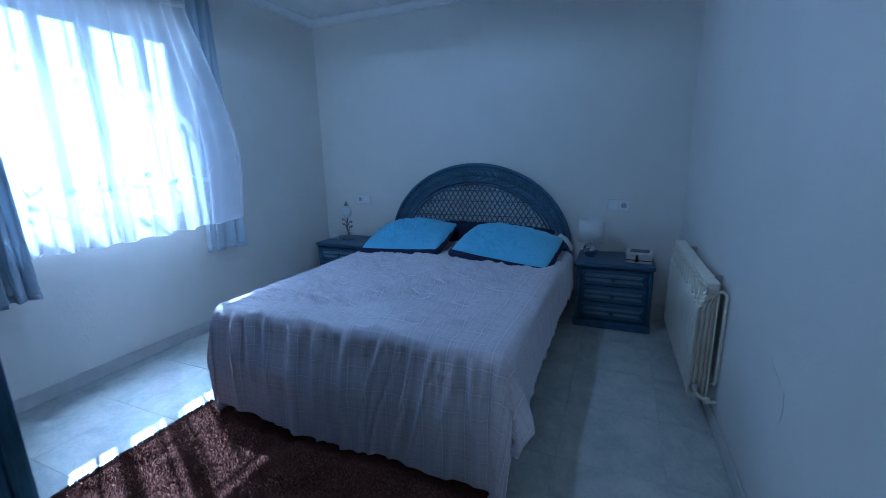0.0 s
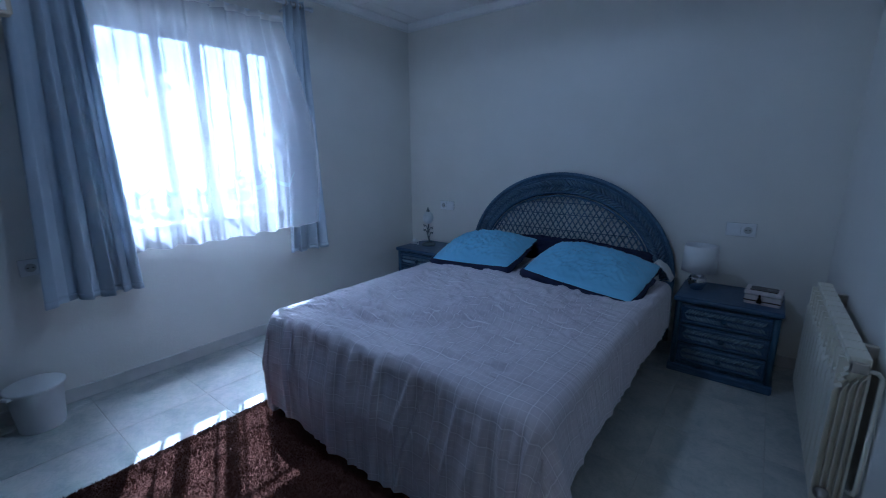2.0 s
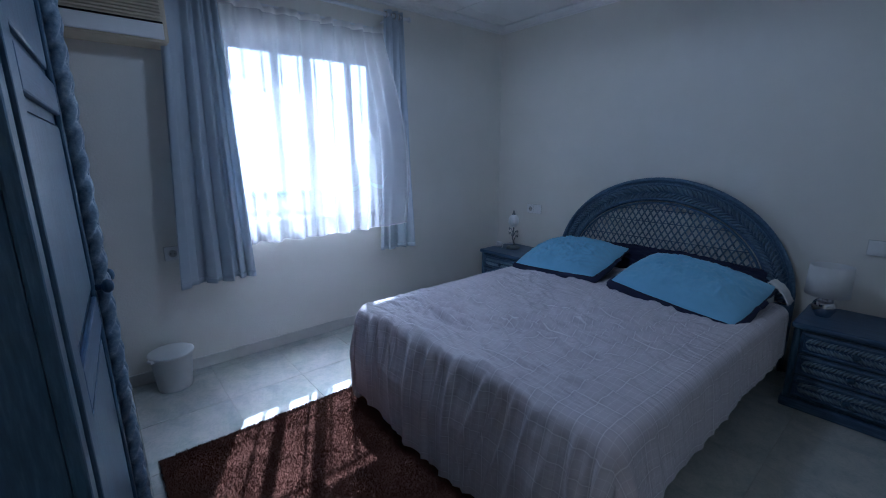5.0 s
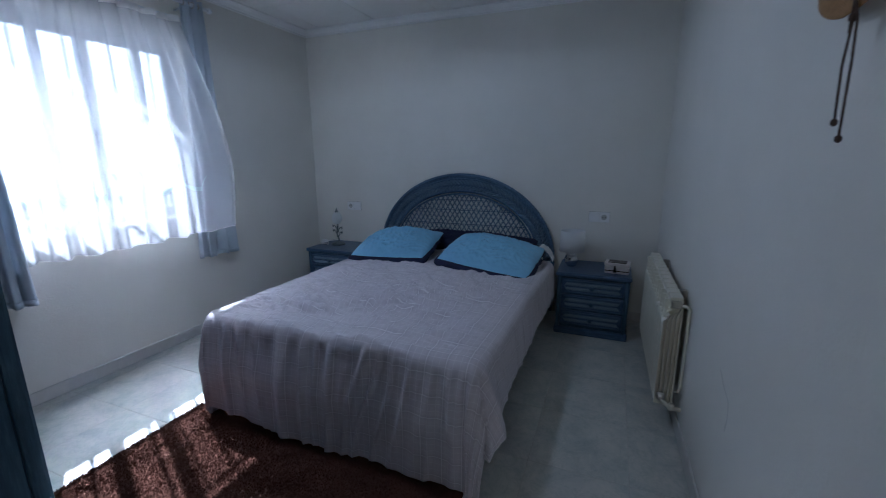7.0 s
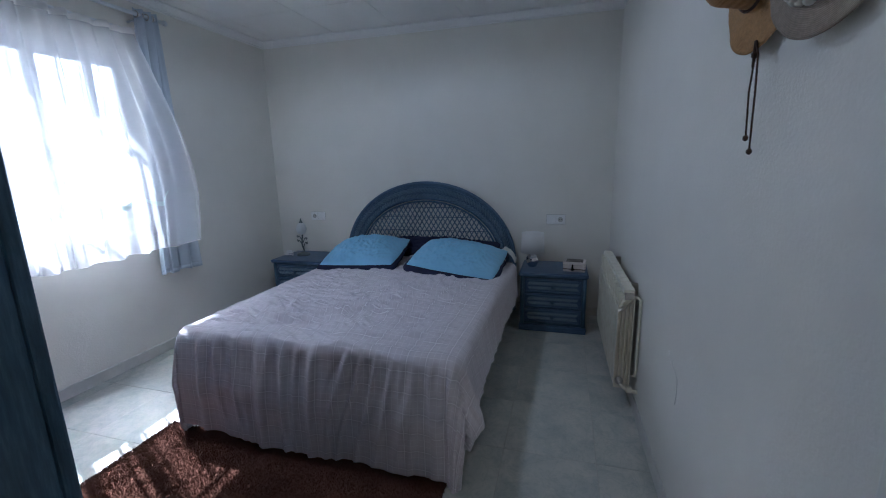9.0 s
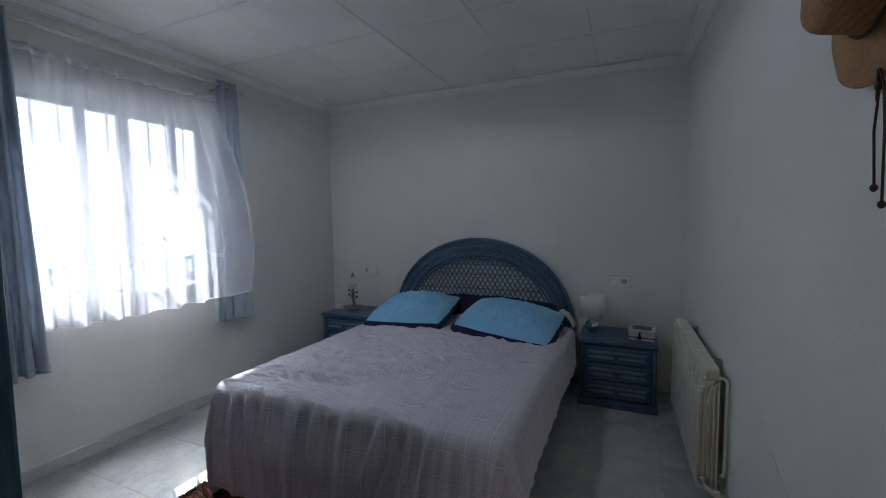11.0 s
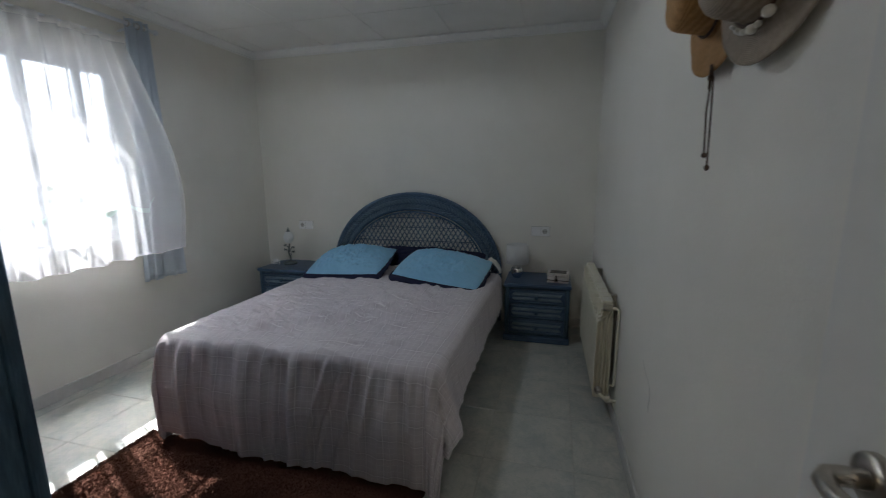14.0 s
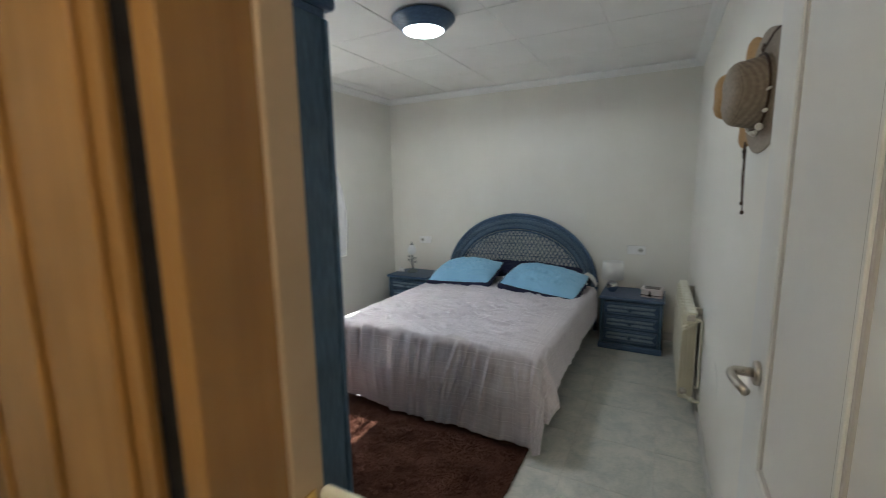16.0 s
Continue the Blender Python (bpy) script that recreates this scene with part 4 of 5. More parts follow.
# wrought iron lamp with a glass tulip
tulip = thing("table_lamp", "grey wrought iron table lamp with frosted glass tulip shade", "lamp", pose(-2.05, 3.70, 0.475) @ Matrix.Scale(1.06, 4))
bm = bmesh.new()
lathe(bm, [(0.058, 0.0), (0.060, 0.008), (0.052, 0.018), (0.030, 0.023), (0.010, 0.030)], 28)
part("base", bm, IRON, tulip, "", True)
bm = bmesh.new()
tube(bm, [(0.010 * math.sin(k * 0.5), 0.008 * math.cos(k * 0.6), 0.02 + k * 0.011) for k in range(16)], 0.0065, 8)
part("stem", bm, IRON, tulip, "", True)
for sx, z0, hgt in ((1, 0.05, 0.07), (-1, 0.08, 0.055), (1, 0.11, 0.05), (-1, 0.13, 0.045)):
    bm = bmesh.new()
    tube(bm, [(sx * 0.045 * (k / 10) ** 0.8 * (1 if k < 8 else 0.9), 0, z0 + hgt * math.sin(k / 10 * 2.2)) for k in range(11)], 0.0036, 6)
    part("scroll", bm, IRON, tulip, "", True)
    bm = bmesh.new()
    strand(bm, (sx * 0.047, 0, z0 + hgt * 0.9), (sx * 0.3, 0, 1), (0, -1, 0.2), 0.034, 0.016, 0.004)
    strand(bm, (sx * 0.047, 0, z0 + hgt * 0.9), (sx * 0.3, 0, 1), (0, 1, -0.2), 0.034, 0.016, 0.004)
    part("leaf", bm, IRON, tulip)
bm = bmesh.new()
n = 36
prof = [(0.012, 0.190), (0.034, 0.205), (0.044, 0.235), (0.040, 0.265), (0.030, 0.285), (0.012, 0.300)]
rings = [[bm.verts.new((r * (1 + 0.10 * math.cos(6 * k * math.tau / n)) * math.cos(k * math.tau / n), r * (1 + 0.10 * math.cos(6 * k * math.tau / n)) * math.sin(k * math.tau / n), z)) for k in range(n)] for r, z in prof]
for a, b in zip(rings, rings[1:]):
    for k in range(n):
        bm.faces.new((a[k], a[(k + 1) % n], b[(k + 1) % n], b[k]))
part("shade", bm, FROST, tulip, "frosted glass tulip bell", True)
bm = bmesh.new()
lathe(bm, [(0.018, 0.290), (0.016, 0.300), (0.008, 0.315), (0.005, 0.328), (0.002, 0.335)], 16)
part("cap", bm, IRON, tulip, "dark pointed iron cap", True)

cable = thing("lamp_cable", "coiled white lamp cable with a plug switch", "cable")
bm = bmesh.new()
tube(bm, [(-2.165 + 0.032 * math.cos(k * 0.5) * (1 + 0.01 * k), 3.64 + 0.035 * math.sin(k * 0.5), 0.479 + 0.0012 * k) for k in range(30)] + [(-2.17, 3.72, 0.50), (-2.16, 3.80, 0.49), (-2.10, 3.87, 0.49)], 0.003, 6)
part("cord", bm, PLASTIC, cable, "", True)
part("switch", boxed(-2.185, -2.135, 3.625, 3.65, 0.500, 0.530, 0.006), PLASTIC, cable)

trinket = thing("trinket_box", "pale pink box with dark glazed lid and black tassel", "box", pose(0.448, 3.615, 0.475, 0, 0, -6) @ Matrix.Diagonal((1.12, 1.12, 1.22, 1)))
part("body", boxed(-0.072, 0.072, -0.055, 0.055, 0.0, 0.042, 0.003), BOXM, trinket)
part("lid", boxed(-0.075, 0.075, -0.058, 0.058, 0.045, 0.062, 0.003), BOXM, trinket)
part("lid_window", boxed(-0.055, 0.055, -0.040, 0.040, 0.061, 0.0645, 0.001), LIDM, trinket, "dark glazed panel")
part("band", boxed(-0.0735, 0.0735, -0.0565, 0.0565, 0.014, 0.020, 0.001), LIDM, trinket, "dark stripe")
bm = bmesh.new()
lathe(bm, [(0.004, 0.050), (0.006, 0.044), (0.005, 0.038), (0.011, 0.012)], 12, Matrix.Translation((-0.010, -0.066, 0)))
part("tassel", bm, DARK, trinket, "black tassel")


# ---------------------------------------------------------------- sockets
def wall_plate(at, gangs, label):
    t = thing("wall_socket", label, "socket", at, "wall sockets")
    w = 0.080 if gangs == "s" else 0.152
    # slightly larger grey slab paints the contact shadow round the plate
    part("plate_shadow", boxed(-w / 2 - 0.002, w / 2 + 0.002, -0.004, 0.0, -0.042, 0.042, 0.001, 1), GROUT, t, "grey rim painted as the plate's contact shadow")
    part("plate", boxed(-w / 2, w / 2, -0.014, -0.004, -0.040, 0.040, 0.003), PLASTIC, t)
    part("divider", boxed(-0.0008, 0.0008, -0.0155, -0.012, -0.030, 0.030), GROUT, t) if len(gangs) > 1 else None
    for k, g in enumerate(gangs):
        x = 0 if len(gangs) == 1 else (-0.036 + 0.072 * k)
        if g == "w":
            part("switch", boxed(x - 0.027, x + 0.027, -0.018, -0.012, -0.027, 0.027, 0.002), PLASTIC, t)
        else:
            b = bmesh.new()
            lathe(b, [(0.026, 0.013), (0.026, 0.017), (0.022, 0.017), (0.021, 0.0138)], 24, Matrix.Rotation(radians(90), 4, "X"))
            o = part("socket_ring", b, PLASTIC, t, "", True)
            o.location.x = x
            # flat grey disc: the recess's shade is put into its colour
            b = bmesh.new()
            lathe(b, [(0.0215, 0.0138), (0.0215, 0.0150)], 24, Matrix.Translation((x, 0, 0)) @ Matrix.Rotation(radians(90), 4, "X"))
            part("recess", b, GROUT, t, "grey disc painting the recess's shade")
            for sx in (-0.0095, 0.0095):
                b = bmesh.new()
                lathe(b, [(0.0034, 0.0142), (0.0034, 0.0158)], 10, Matrix.Translation((x + sx, 0, 0)) @ Matrix.Rotation(radians(90), 4, "X"))
                part("pin_hole", b, DARK, t, "dark pin hole")
    return t


wall_plate(pose(-1.99, YB, 0.828), "sw", "white double plate with socket and switch by the bed")
wall_plate(pose(0.29, YB, 0.830), "ws", "white double plate with switch and socket by the bed")
wall_plate(pose(XL, 1.10, 0.765, 0, 0, 90), "s", "white single wall socket below the curtain's side")

# ---------------------------------------------------------------- radiator
rad = thing("radiator", "ivory aluminium radiator of twelve fins hung on the wall", "radiator")
RY0, RZ0, RZ1 = 2.49, 0.115, 0.676


def plate(bm, pts, y0, y1, t):
    """A thin curved plate: a line of (x, z) points drawn out along y, t thick towards the wall."""
    rows = [[bm.verts.new((x + dx, y, z)) for x, z in pts] for y, dx in ((y0, 0), (y1, 0), (y1, t), (y0, t))]
    for i in range(len(pts) - 1):
        for a, b in ((0, 1), (1, 2), (2, 3), (3, 0)):
            bm.faces.new((rows[a][i], rows[b][i], rows[b][i + 1], rows[a][i + 1]))
    bm.faces.new([rows[k][0] for k in range(4)])
    bm.faces.new([rows[k][-1] for k in (3, 2, 1, 0)])


for k in range(12):
    y = RY0 + k * 0.080
    xb = xr(y) - 0.036
    bm = bmesh.new()
    # front face, two inner ribs and the back plate, each rolling back towards the wall at the top
    plate(bm, [(xb - 0.078, RZ0 + 0.022), (xb - 0.080, RZ0 + 0.05), (xb - 0.078, 0.545), (xb - 0.073, 0.560), (xb - 0.062, 0.568)], y + 0.002, y + 0.078, 0.005)
    for o, top in ((0.058, 0.582), (0.040, 0.597), (0.022, 0.612)):
        plate(bm, [(xb - o + 0.002, RZ0 + 0.012), (xb - o, RZ0 + 0.05), (xb - o, top - 0.035), (xb - o + 0.005, top - 0.016), (xb - o + 0.014, top)], y + 0.006, y + 0.074, 0.004)
    plate(bm, [(xb - 0.006, RZ0 + 0.005), (xb - 0.006, RZ1 - 0.05)], y + 0.004, y + 0.076, 0.006)
    # core, slanted louvres and the hollow top cap
    box(bm, xb - 0.074, xb - 0.002, y + 0.033, y + 0.047, RZ0, RZ1 - 0.02)
    for i in range(3):
        z = 0.582 + i * 0.020
        plate(bm, [(xb - 0.070 + 0.005 * i, z), (xb - 0.054 + 0.005 * i, z + 0.011)], y + 0.004, y + 0.076, 0.003)
    box(bm, xb - 0.056, xb - 0.003, y + 0.002, y + 0.078, RZ1 - 0.030, RZ1, 0.005, 2)
    part("fin", bm, RADW, rad)
xb = xr(RY0) - 0.036
bm = bmesh.new()
box(bm, xb - 0.052, xb - 0.008, RY0 - 0.012, RY0 + 0.004, RZ1 - 0.050, RZ1 - 0.014, 0.005, 2)
part("end_plug", bm, STEEL, rad, "bare metal end plug")
bm = bmesh.new()
lathe(bm, [(0.021, 0.0), (0.021, 0.012), (0.014, 0.012), (0.013, 0.030), (0.009, 0.034)], 18, Matrix.Translation((xb - 0.052, RY0 + 0.006, RZ0 + 0.060)) @ Matrix.Rotation(radians(90), 4, "X"))
part("drain_plug", bm, STEEL, rad, "bare metal drain plug", True)
bm = bmesh.new()
px = xr(RY0) - 0.012
tube(bm, [(xb - 0.008, RY0 - 0.004, RZ1 - 0.036), (px - 0.012, RY0 - 0.006, RZ1 - 0.036), (px, RY0 - 0.008, RZ1 - 0.050), (px, RY0 - 0.008, RZ0 + 0.120), (px - 0.004, RY0 - 0.004, RZ0 + 0.098), (px - 0.016, RY0 + 0.010, RZ0 + 0.092)], 0.0072, 10)
part("pipe", bm, RADW, rad, "ivory painted pipe", True)
bm = bmesh.new()
tube(bm, [(xb - 0.050, RY0 - 0.020, RZ0 + 0.055), (xb - 0.030, RY0 - 0.026, RZ0 + 0.035), (px - 0.030, RY0 - 0.026, RZ0 + 0.020), (px, RY0 - 0.020, RZ0 + 0.016), (px + 0.012, RY0 - 0.020, RZ0 + 0.016)], 0.009, 10)
lathe(bm, [(0.012, -0.014), (0.016, -0.010), (0.016, 0.010), (0.012, 0.014)], 12, Matrix.Translation((px - 0.030, RY0 - 0.026, RZ0 + 0.026)))
part("valve", bm, RADW, rad, "ivory angled valve", True)
for y in (RY0 + 0.16, RY0 + 0.80):
    part("bracket", boxed(xr(y) - 0.040, xr(y), y - 0.012, y + 0.012, RZ1 - 0.10, RZ1 - 0.006, 0.003), STEEL, rad)

# hairline crack in the plaster
bm = bmesh.new()
tube(bm, [(xr(1.97) - 0.0004, 1.97, 0.60), (xr(1.92) - 0.0004, 1.92, 0.575), (xr(1.84) - 0.0004, 1.84, 0.55), (xr(1.83) - 0.0004, 1.83, 0.50), (xr(1.84) - 0.0004, 1.84, 0.45)], 0.0007, 5)
tagged(part("plaster_crack", bm, GROUT), "thin grey hairline crack in the wall plaster", "crack", kind="structure")


# ---------------------------------------------------------------- hats
def hat(at, rx, ry, crown_r, crown_h, mat, band_mat, label, curl, dent, seed):
    """A brimmed straw hat; z is its axis, from the brim's plane up to the crown's top."""
    t = thing("straw_hat", label, "hat", at, "hats on the wall")
    b = bmesh.new()
    n = 64
    rings = []
    for k in range(10):
        f = k / 9
        ring = []
        for i in range(n):
            a = i * math.tau / n
            r0x, r0y = crown_r, crown_r * 0.92
            x = (rx + (r0x - rx) * f) * math.cos(a)
            y = (ry + (r0y - ry) * f) * math.sin(a)
            lift = curl * (1 - f) ** 2 * math.cos(2 * a) + 0.006 * (1 - f) * noise.noise((math.cos(a) * 2, math.sin(a) * 2, seed))
            ring.append(b.verts.new((x, y, 0.004 + lift + 0.006 * f * f)))
        rings.append(ring)
    for k in range(1, 13):
        f = k / 12
        ring = []
        taper = 1 - 0.20 * f if f < 0.60 else (0.88 * math.sqrt(max(0.0, 1 - ((f - 0.60) / 0.40) ** 2 * 0.985)))
        hgt = crown_h * (f if f < 0.60 else 0.60 + 0.40 * math.sin((f - 0.60) / 0.40 * math.pi / 2))
        for i in range(n):
            a = i * math.tau / n
            x, y = crown_r * taper * math.cos(a), crown_r * 0.92 * taper * math.sin(a)
            z = 0.010 + hgt - dent * max(0, f - 0.6) * math.exp(-(x / 0.025) ** 2)
            ring.append(b.verts.new((x, y, z)))
        rings.append(ring)
    for p, q in zip(rings, rings[1:]):
        for i in range(n):
            b.faces.new((p[i], p[(i + 1) % n], q[(i + 1) % n], q[i]))
    b.faces.new(rings[-1])
    thicken(part("body", b, mat, t, "", True), 0.003)
    b = bmesh.new()
    tube(b, [((crown_r + 0.003) * math.cos(i * math.tau / 48), (crown_r * 0.92 + 0.003) * math.sin(i * math.tau / 48), 0.022) for i in range(48)], 0.0035, 6, True)
    part("hat_band", b, band_mat, t, "thin dark cord band", True)
    return t


# pose: the hat's axis points from the wall into the room
straw_back = hat(pose(xr(1.46) - 0.020, 1.462, 1.733, 0, -90, 4), 0.176, 0.178, 0.084, 0.098, STRAWT, CORD, "golden tan straw hat with curled brim hung on the wall", 0.008, 0.012, 3.0)
bm = bmesh.new()
CXW, CYW = xr(1.44) - 0.034, 1.426
for dy, zz in ((0.006, 1.375), (-0.022, 1.345)):
    tube(bm, [(CXW, CYW, 1.575), (CXW + 0.002, CYW + dy * 0.5, 1.545), (CXW, CYW + dy * 1.2, 1.47), (CXW + 0.004, CYW + dy, zz)], 0.0021, 6)
    lathe(bm, [(0.002, -0.007), (0.0058, -0.003), (0.0058, 0.003), (0.002, 0.007)], 10, Matrix.Translation((CXW + 0.004, CYW + dy, zz - 0.004)))
tube(bm, [(CXW, CYW + 0.004, 1.575), (CXW - 0.003, CYW - 0.004, 1.548), (CXW - 0.002, CYW - 0.002, 1.520)], 0.0026, 6)
lathe(bm, [(0.002, -0.008), (0.0065, -0.004), (0.0065, 0.004), (0.002, 0.008)], 10, Matrix.Translation((CXW - 0.001, CYW - 0.003, 1.545)))
o = part("chin_cord", bm, CORD, None, "knotted dark brown chin cord", True)
o.parent = straw_back
o.matrix_parent_inverse = straw_back.matrix_basis.inverted()
sun_hat = hat(pose(xr(1.20) - 0.027, 1.195, 1.692, 0, -90, 7), 0.168, 0.172, 0.100, 0.092, STRAWG, CORD, "grey-brown wide-brimmed straw sun hat with shell band", 0.006, 0.014, 8.0)
for k in range(8):
    a = math.pi * (0.80 + (0.0, 0.075, 0.13, 0.21, 0.27, 0.36, 0.52, 0.68)[k])
    big = (1.0, 1.3, 1.0, 1.4, 0.9, 1.5, 1.0, 1.1)[k]
    bm = bmesh.new()
    lathe(bm, [(0.002, -0.003), (0.006, -0.002), (0.007, 0.001), (0.003, 0.003)], 12, Matrix.Translation((0.112 * math.cos(a), 0.103 * math.sin(a), 0.026)) @ Matrix.Rotation(a * 1.7, 4, "Z") @ Matrix.Rotation(radians(55), 4, "X") @ Matrix.Scale(big, 4))
    part("shell", bm, SHELL, sun_hat, "pale shell on the cord", True)
bm = bmesh.new()
tube(bm, [(0.103, -0.01, 0.022), (0.118, -0.022, 0.020), (0.128, -0.012, 0.020), (0.118, -0.002, 0.022), (0.106, -0.008, 0.022), (0.125, -0.035, 0.018), (0.142, -0.060, 0.014), (0.150, -0.085, 0.008)], 0.0022, 6)
part("cord_bow", bm, CORD, sun_hat, "loose tied end of the dark cord", True)
for y, z in ((1.478, 1.72), (1.24, 1.70)):
    bm = bmesh.new()
    tube(bm, [(xr(y), y, z), (xr(y) - 0.02, y, z), (xr(y) - 0.024, y, z + 0.01)], 0.003, 6)
    tagged(part("wall_hook", bm, STEEL), "small metal hook holding a hat", "hook", group="wall hooks")

# ---------------------------------------------------------------- wardrobe
ward = thing("wardrobe", "tall blue stained wardrobe with rope mouldings on its doors", "wardrobe", pose(-0.430, 0.704, 0, 0, 0, 180 - 2.8))
# own axes: x along the front away from the doorway, y back towards the door wall
WW, WD, WH = 1.55, 0.50, 1.95
part("side_panel", boxed(0.0, 0.03, 0.012, WD, 0.0, WH, 0.003), BLUE, ward)
part("side_panel", boxed(WW - 0.03, WW, 0.012, WD, 0.0, WH, 0.003), BLUE, ward)
part("front_post", boxed(-0.004, 0.050, -0.012, 0.012, 0.0, WH, 0.006), BLUE, ward)
part("front_post", boxed(WW - 0.050, WW + 0.004, -0.012, 0.012, 0.0, WH, 0.006), BLUE, ward)
part("back_panel", boxed(0.03, WW - 0.03, WD - 0.012, WD, 0.0, WH), BLUE, ward)
part("top_panel", boxed(0.0, WW, 0.0, WD, WH, WH + 0.025, 0.004), BLUEX, ward)
part("crown", boxed(-0.022, WW + 0.022, -0.030, WD, WH + 0.025, WH + 0.080, 0.014, 3), BLUEX, ward, "moulded crown")
part("plinth", boxed(0.05, WW - 0.05, -0.010, 0.03, 0.0, 0.09, 0.004), BLUEX, ward)


def rope(bm, x, y, z0, z1, r, pitch, hand):
    """Two strands laid round each other, carved as one half-sunk rope."""
    n, m = 14, int((z1 - z0) / pitch * 9)
    rows = []
    for i in range(m + 1):
        z = z0 + (z1 - z0) * i / m
        rows.append([])
        for q in range(n):
            th = q * math.tau / n
            lobe = abs(math.cos(th - hand * math.pi * z / pitch))
            rr = r * (0.36 + 0.80 * lobe ** 0.6)
            rows[-1].append(bm.verts.new((x + rr * math.cos(th), y + rr * math.sin(th), z)))
    for a, b in zip(rows, rows[1:]):
        for q in range(n):
            bm.faces.new((a[q], a[(q + 1) % n], b[(q + 1) % n], b[q]))


for k in range(2):
    x0, x1 = (0.054, 0.773) if k == 0 else (0.777, WW - 0.054)
    dr = part("door", boxed(x0, x1, -0.004, 0.016, 0.095, WH - 0.01, 0.003), BLUE, ward, "panelled door")
    part("stile", boxed(x0 + 0.002, x0 + 0.085, -0.018, -0.004, 0.097, WH - 0.012, 0.005), BLUE, dr)
    part("stile", boxed(x1 - 0.085, x1 - 0.002, -0.018, -0.004, 0.097, WH - 0.012, 0.005), BLUE, dr)
    for z0, z1 in ((0.097, 0.20), (0.84, 0.93), (1.43, 1.51), (WH - 0.11, WH - 0.012)):
        part("rail", boxed(x0 + 0.087, x1 - 0.087, -0.018, -0.004, z0, z1, 0.005), BLUEX, dr)
    for z0, z1 in ((0.20, 0.84), (0.93, 1.43), (1.51, WH - 0.11)):
        part("raised_panel", boxed(x0 + 0.115, x1 - 0.115, -0.013, -0.004, z0 + 0.028, z1 - 0.028, 0.008, 3), BLUE, dr)
    xc = x1 - 0.030 if k == 0 else x0 + 0.030
    bm = bmesh.new()
    rope(bm, xc, -0.030, 0.105, WH - 0.02, 0.021, 0.075, 1 if k == 0 else -1)
    part("rope_moulding", bm, ROPE, dr, "twisted rope moulding", True)
    bm = bmesh.new()
    lathe(bm, [(0.010, 0.0), (0.008, 0.014), (0.018, 0.020), (0.021, 0.030), (0.016, 0.040), (0.006, 0.044)], 18, Matrix.Translation((x1 - 0.072 if k == 0 else x0 + 0.072, -0.018, 0.95)) @ Matrix.Rotation(radians(90), 4, "X"))
    part("knob", bm, BLUE, dr, "round turned knob", True)

# ---------------------------------------------------------------- air conditioner, bucket, lamps
ac = thing("air_conditioner", "old yellowed wall air conditioner with slatted grille", "air conditioner")
AY0, AY1, AZ0, AZ1, AX = 0.36, 1.205, 1.885, 2.20, XL + 0.215
part("body", boxed(XL, AX - 0.012, AY0, AY1, AZ0, AZ1, 0.012, 3), BEIGE, ac)
part("front_panel", boxed(AX - 0.012, AX, AY0 + 0.02, AY1 - 0.02, AZ0 + 0.012, AZ0 + 0.085, 0.004), PLASTIC, ac, "white lower flap")
part("air_slot", boxed(AX - 0.013, AX - 0.006, AY0 + 0.02, AY1 - 0.02, AZ0 + 0.088, AZ0 + 0.096), DARK, ac, "dark outlet slot")
for k in range(13):
    z = AZ0 + 0.106 + k * 0.0155
    part("slat", boxed(AX - 0.013, AX + 0.001, AY0 + 0.025, AY1 - 0.025, z, z + 0.010, 0.002, 1), BEIGE, ac)

bucket = thing("bucket", "white plastic bucket standing by the wall", "bucket", pose(-2.305, 1.005, 0.0, 0, 0, -62))
bm = bmesh.new()
lathe(bm, [(0.002, 0.004), (0.085, 0.0), (0.088, 0.006), (0.106, 0.205), (0.114, 0.207), (0.115, 0.216), (0.109, 0.216), (0.103, 0.21), (0.085, 0.012), (0.002, 0.012)], 40, None, True)
part("tub", bm, PLASTIC, bucket, "", True)
bm = bmesh.new()
lathe(bm, [(0.002, 0.2185), (0.112, 0.2175), (0.117, 0.214), (0.117, 0.219), (0.108, 0.224), (0.002, 0.226)], 40)
part("lid", bm, PLASTIC, bucket, "flat white lid", True)
part("spout", boxed(0.098, 0.130, -0.02, 0.02, 0.200, 0.216, 0.005), PLASTIC, bucket)

light = thing("ceiling_light", "round blue ceiling lamp with lit opal glass", "ceiling lamp", pose(-0.84, 2.0, ZC))
bm = bmesh.new()
lathe(bm, [(0.165, 0.0), (0.190, -0.014), (0.192, -0.022)] + [(0.188 - 0.0085 * k + (0.003 if k % 2 else 0.0), -0.026 - 0.0075 * k) for k in range(8)] + [(0.124, -0.086), (0.118, -0.080)], 48)
part("rim", bm, BLUEX, light, "stepped navy blue rim", True)
bm = bmesh.new()
lathe(bm, [(0.121, -0.083)] + [(0.121 * math.cos(a), -0.083 - 0.020 * math.sin(a)) for a in [math.pi / 2 * k / 8 for k in range(1, 8)]] + [(0.004, -0.103)], 40)
part("diffuser", bm, LIT, light, "lit opal glass dome", True)
bm = bmesh.new()
lathe(bm, [(0.004, -0.100), (0.006, -0.106), (0.003, -0.112)], 12)
part("finial", bm, STEEL, light, "small metal nut", True)

hall_light = thing("hall_light", "round lit glass ceiling lamp in the hallway", "ceiling lamp", pose(0.15, -1.15, ZC))
bm = bmesh.new()
lathe(bm, [(0.10, 0.0), (0.105, -0.02), (0.10, -0.03)], 28)
part("rim", bm, STEEL, hall_light, "", True)
bm = bmesh.new()
lathe(bm, [(0.098, -0.03), (0.09, -0.06), (0.06, -0.085), (0.005, -0.095)], 28)
part("diffuser", bm, HALL_LIT, hall_light, "lit opal glass", True)

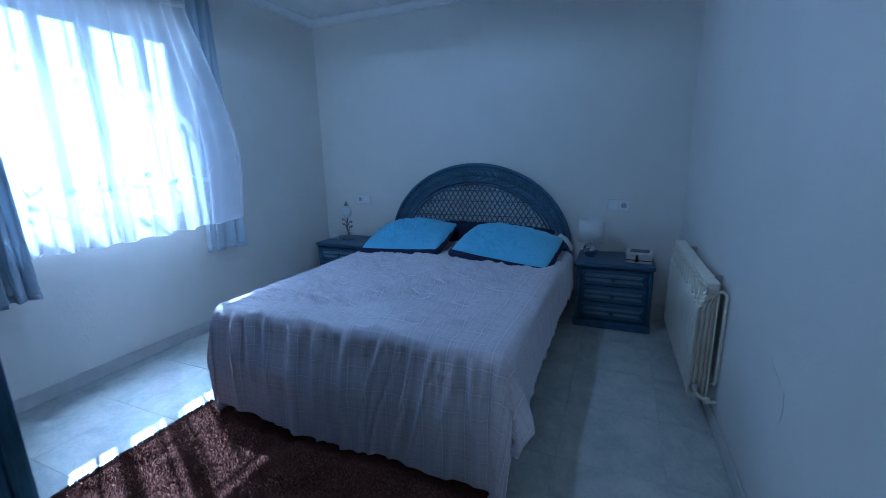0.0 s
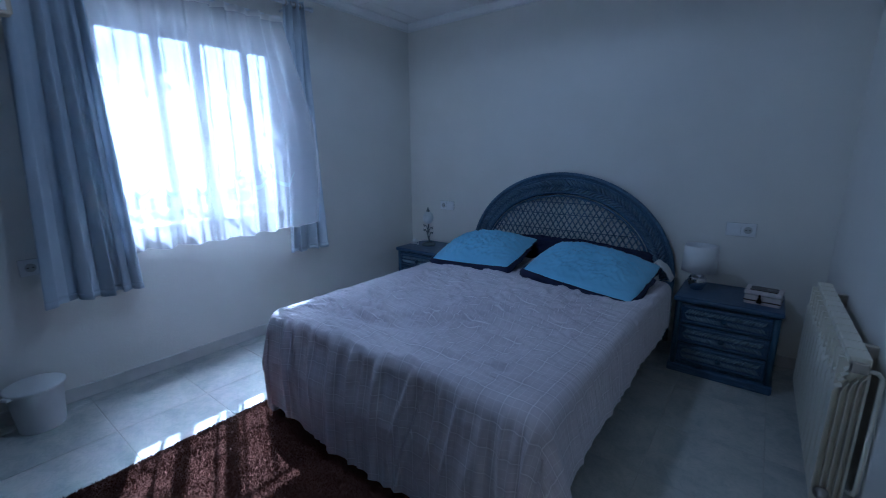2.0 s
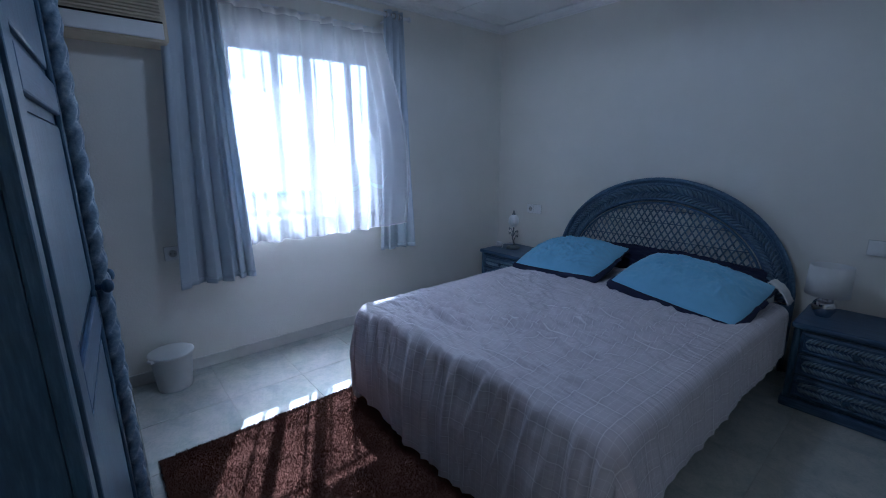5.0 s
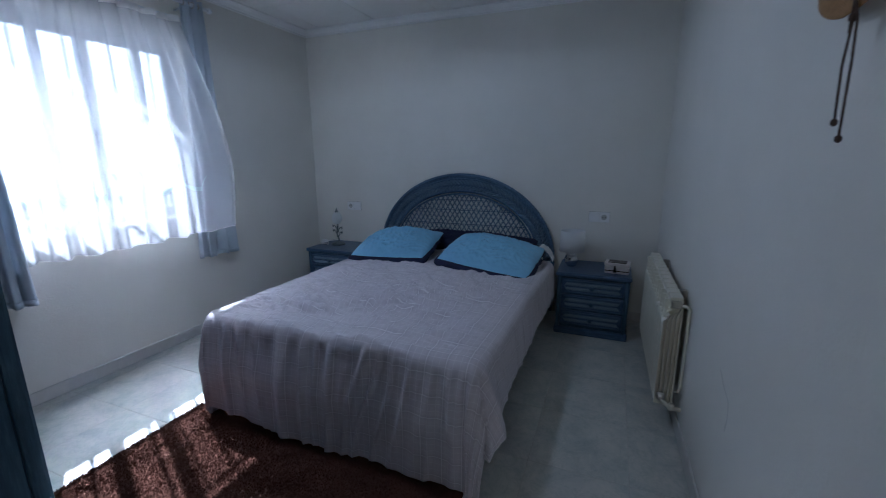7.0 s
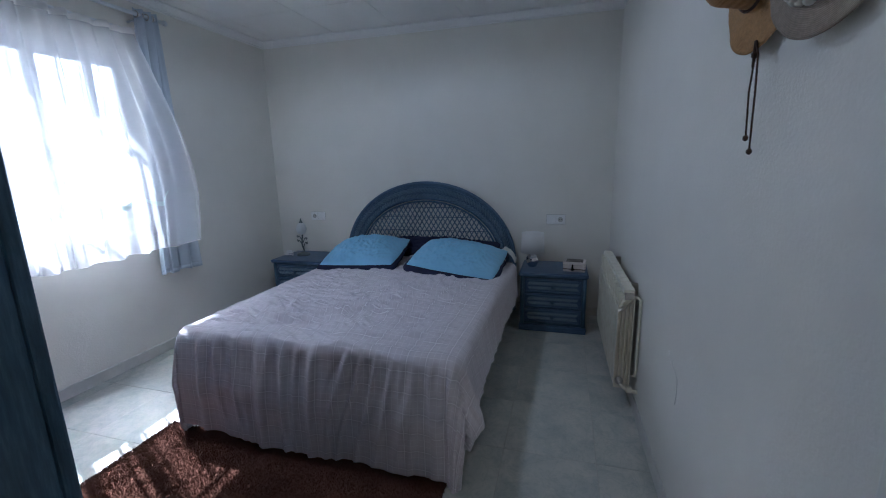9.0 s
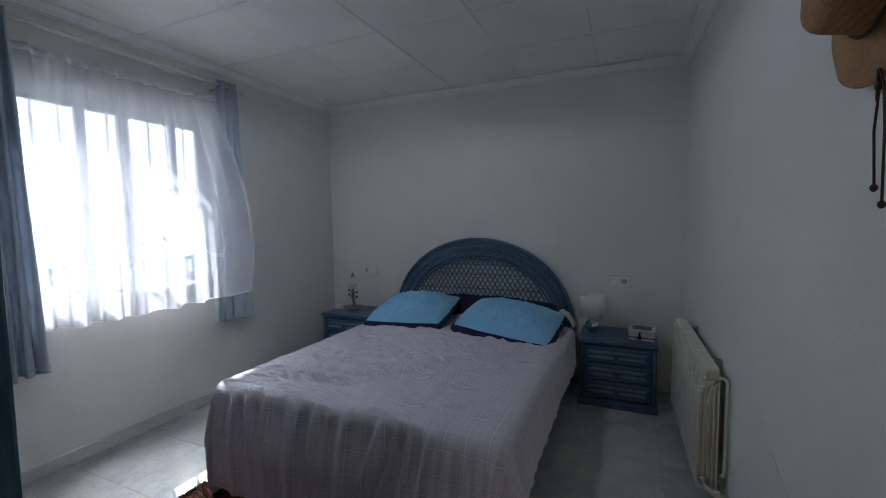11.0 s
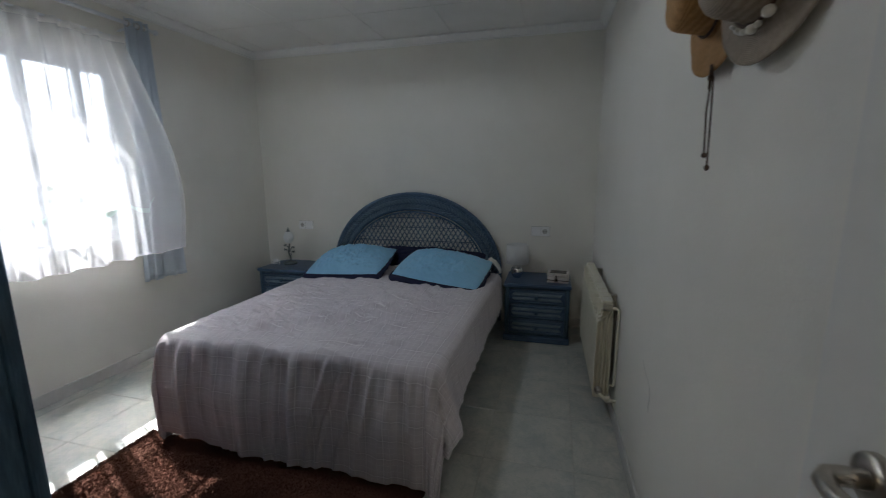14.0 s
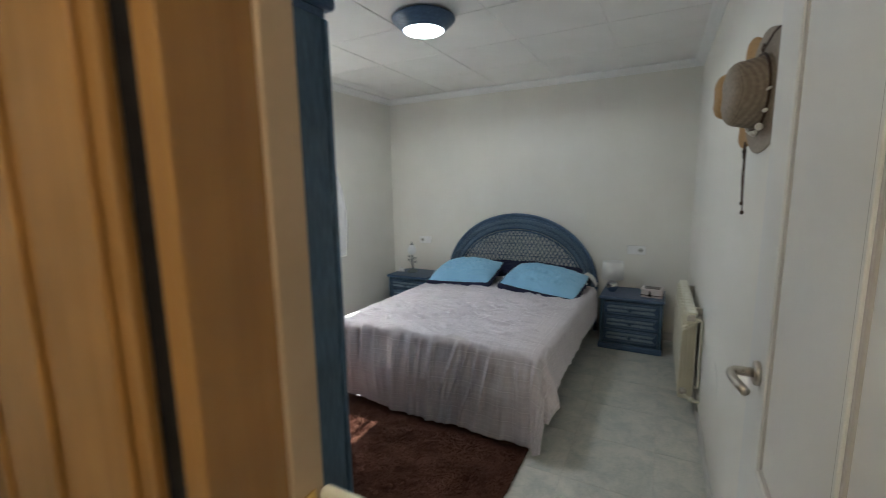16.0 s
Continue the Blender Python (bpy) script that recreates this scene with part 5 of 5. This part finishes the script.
# ---------------------------------------------------------------- rug
rug = thing("rug", "dark brown shaggy rug lying before the bed's foot", "rug")
RX0, RX1, RYA, RYB = -1.598, -0.085, 0.845, 1.797
bm = boxed(RX0, RX1, RYA, RYB, 0.0045, 0.014, 0.003, 1)
part("backing", bm, RUG, rug, "dark woven backing")
rnd = random.Random(7)
vs, fs = [], []
for k in range(95000):
    x, y = rnd.uniform(RX0 - 0.004, RX1 + 0.004), rnd.uniform(RYA - 0.004, RYB + 0.004)
    a, lean, h = rnd.uniform(0, math.tau), rnd.uniform(0.002, 0.008), rnd.uniform(0.006, 0.010) + 0.003 * noise.noise((x * 9, y * 9, 0))
    w = rnd.uniform(0.0020, 0.0036)
    ca, sa = math.cos(a), math.sin(a)
    i = len(vs)
    vs += [(x - sa * w, y + ca * w, 0.010), (x + sa * w, y - ca * w, 0.010), (x + ca * w, y + sa * w, 0.011), (x + ca * lean, y + sa * lean, 0.012 + h)]
    fs += [(i, i + 1, i + 3), (i + 1, i + 2, i + 3), (i + 2, i, i + 3)]
me = bpy.data.meshes.new("shag")
me.from_pydata(vs, [], fs)
me.materials.append(RUG)
shag = new("shag", me)
shag.parent = rug
shag["kind"] = "stuff"
shag["label"] = "soft brown shag tufts"

# ---------------------------------------------------------------- floor
floor = tagged(part("floor", boxed(XL - 0.05, 1.0, HALL_Y - 0.1, YB + 0.05, -0.06, -0.0015), GROUT), "pale mottled glazed floor tiles in a square grid", "floor", kind="structure")
PT = 0.412
shared = {}
for i in range(-7, 3):
    for j in range(-10, 6):
        x0, x1 = 0.115 + i * PT, 0.115 + (i + 1) * PT
        y0, y1 = 2.035 + j * PT, 2.035 + (j + 1) * PT
        x0, x1, y0, y1 = max(x0, XL), min(x1, 0.86), max(y0, HALL_Y), min(y1, YB)
        if x1 - x0 < 0.02 or y1 - y0 < 0.02:
            continue
        key = (round(x1 - x0, 3), round(y1 - y0, 3))
        if key not in shared:
            hx, hy = key[0] / 2 - 0.0015, key[1] / 2 - 0.0015
            tb = boxed(-hx, hx, -hy, hy, -0.010, 0.004, 0.0015, 1)
            shared[key] = bpy.data.meshes.new("tile")
            tb.to_mesh(shared[key])
            tb.free()
            shared[key].materials.append(TILE)
        o = new("tile", shared[key])
        o.location = ((x0 + x1) / 2, (y0 + y1) / 2, -0.004)
        o.parent = floor
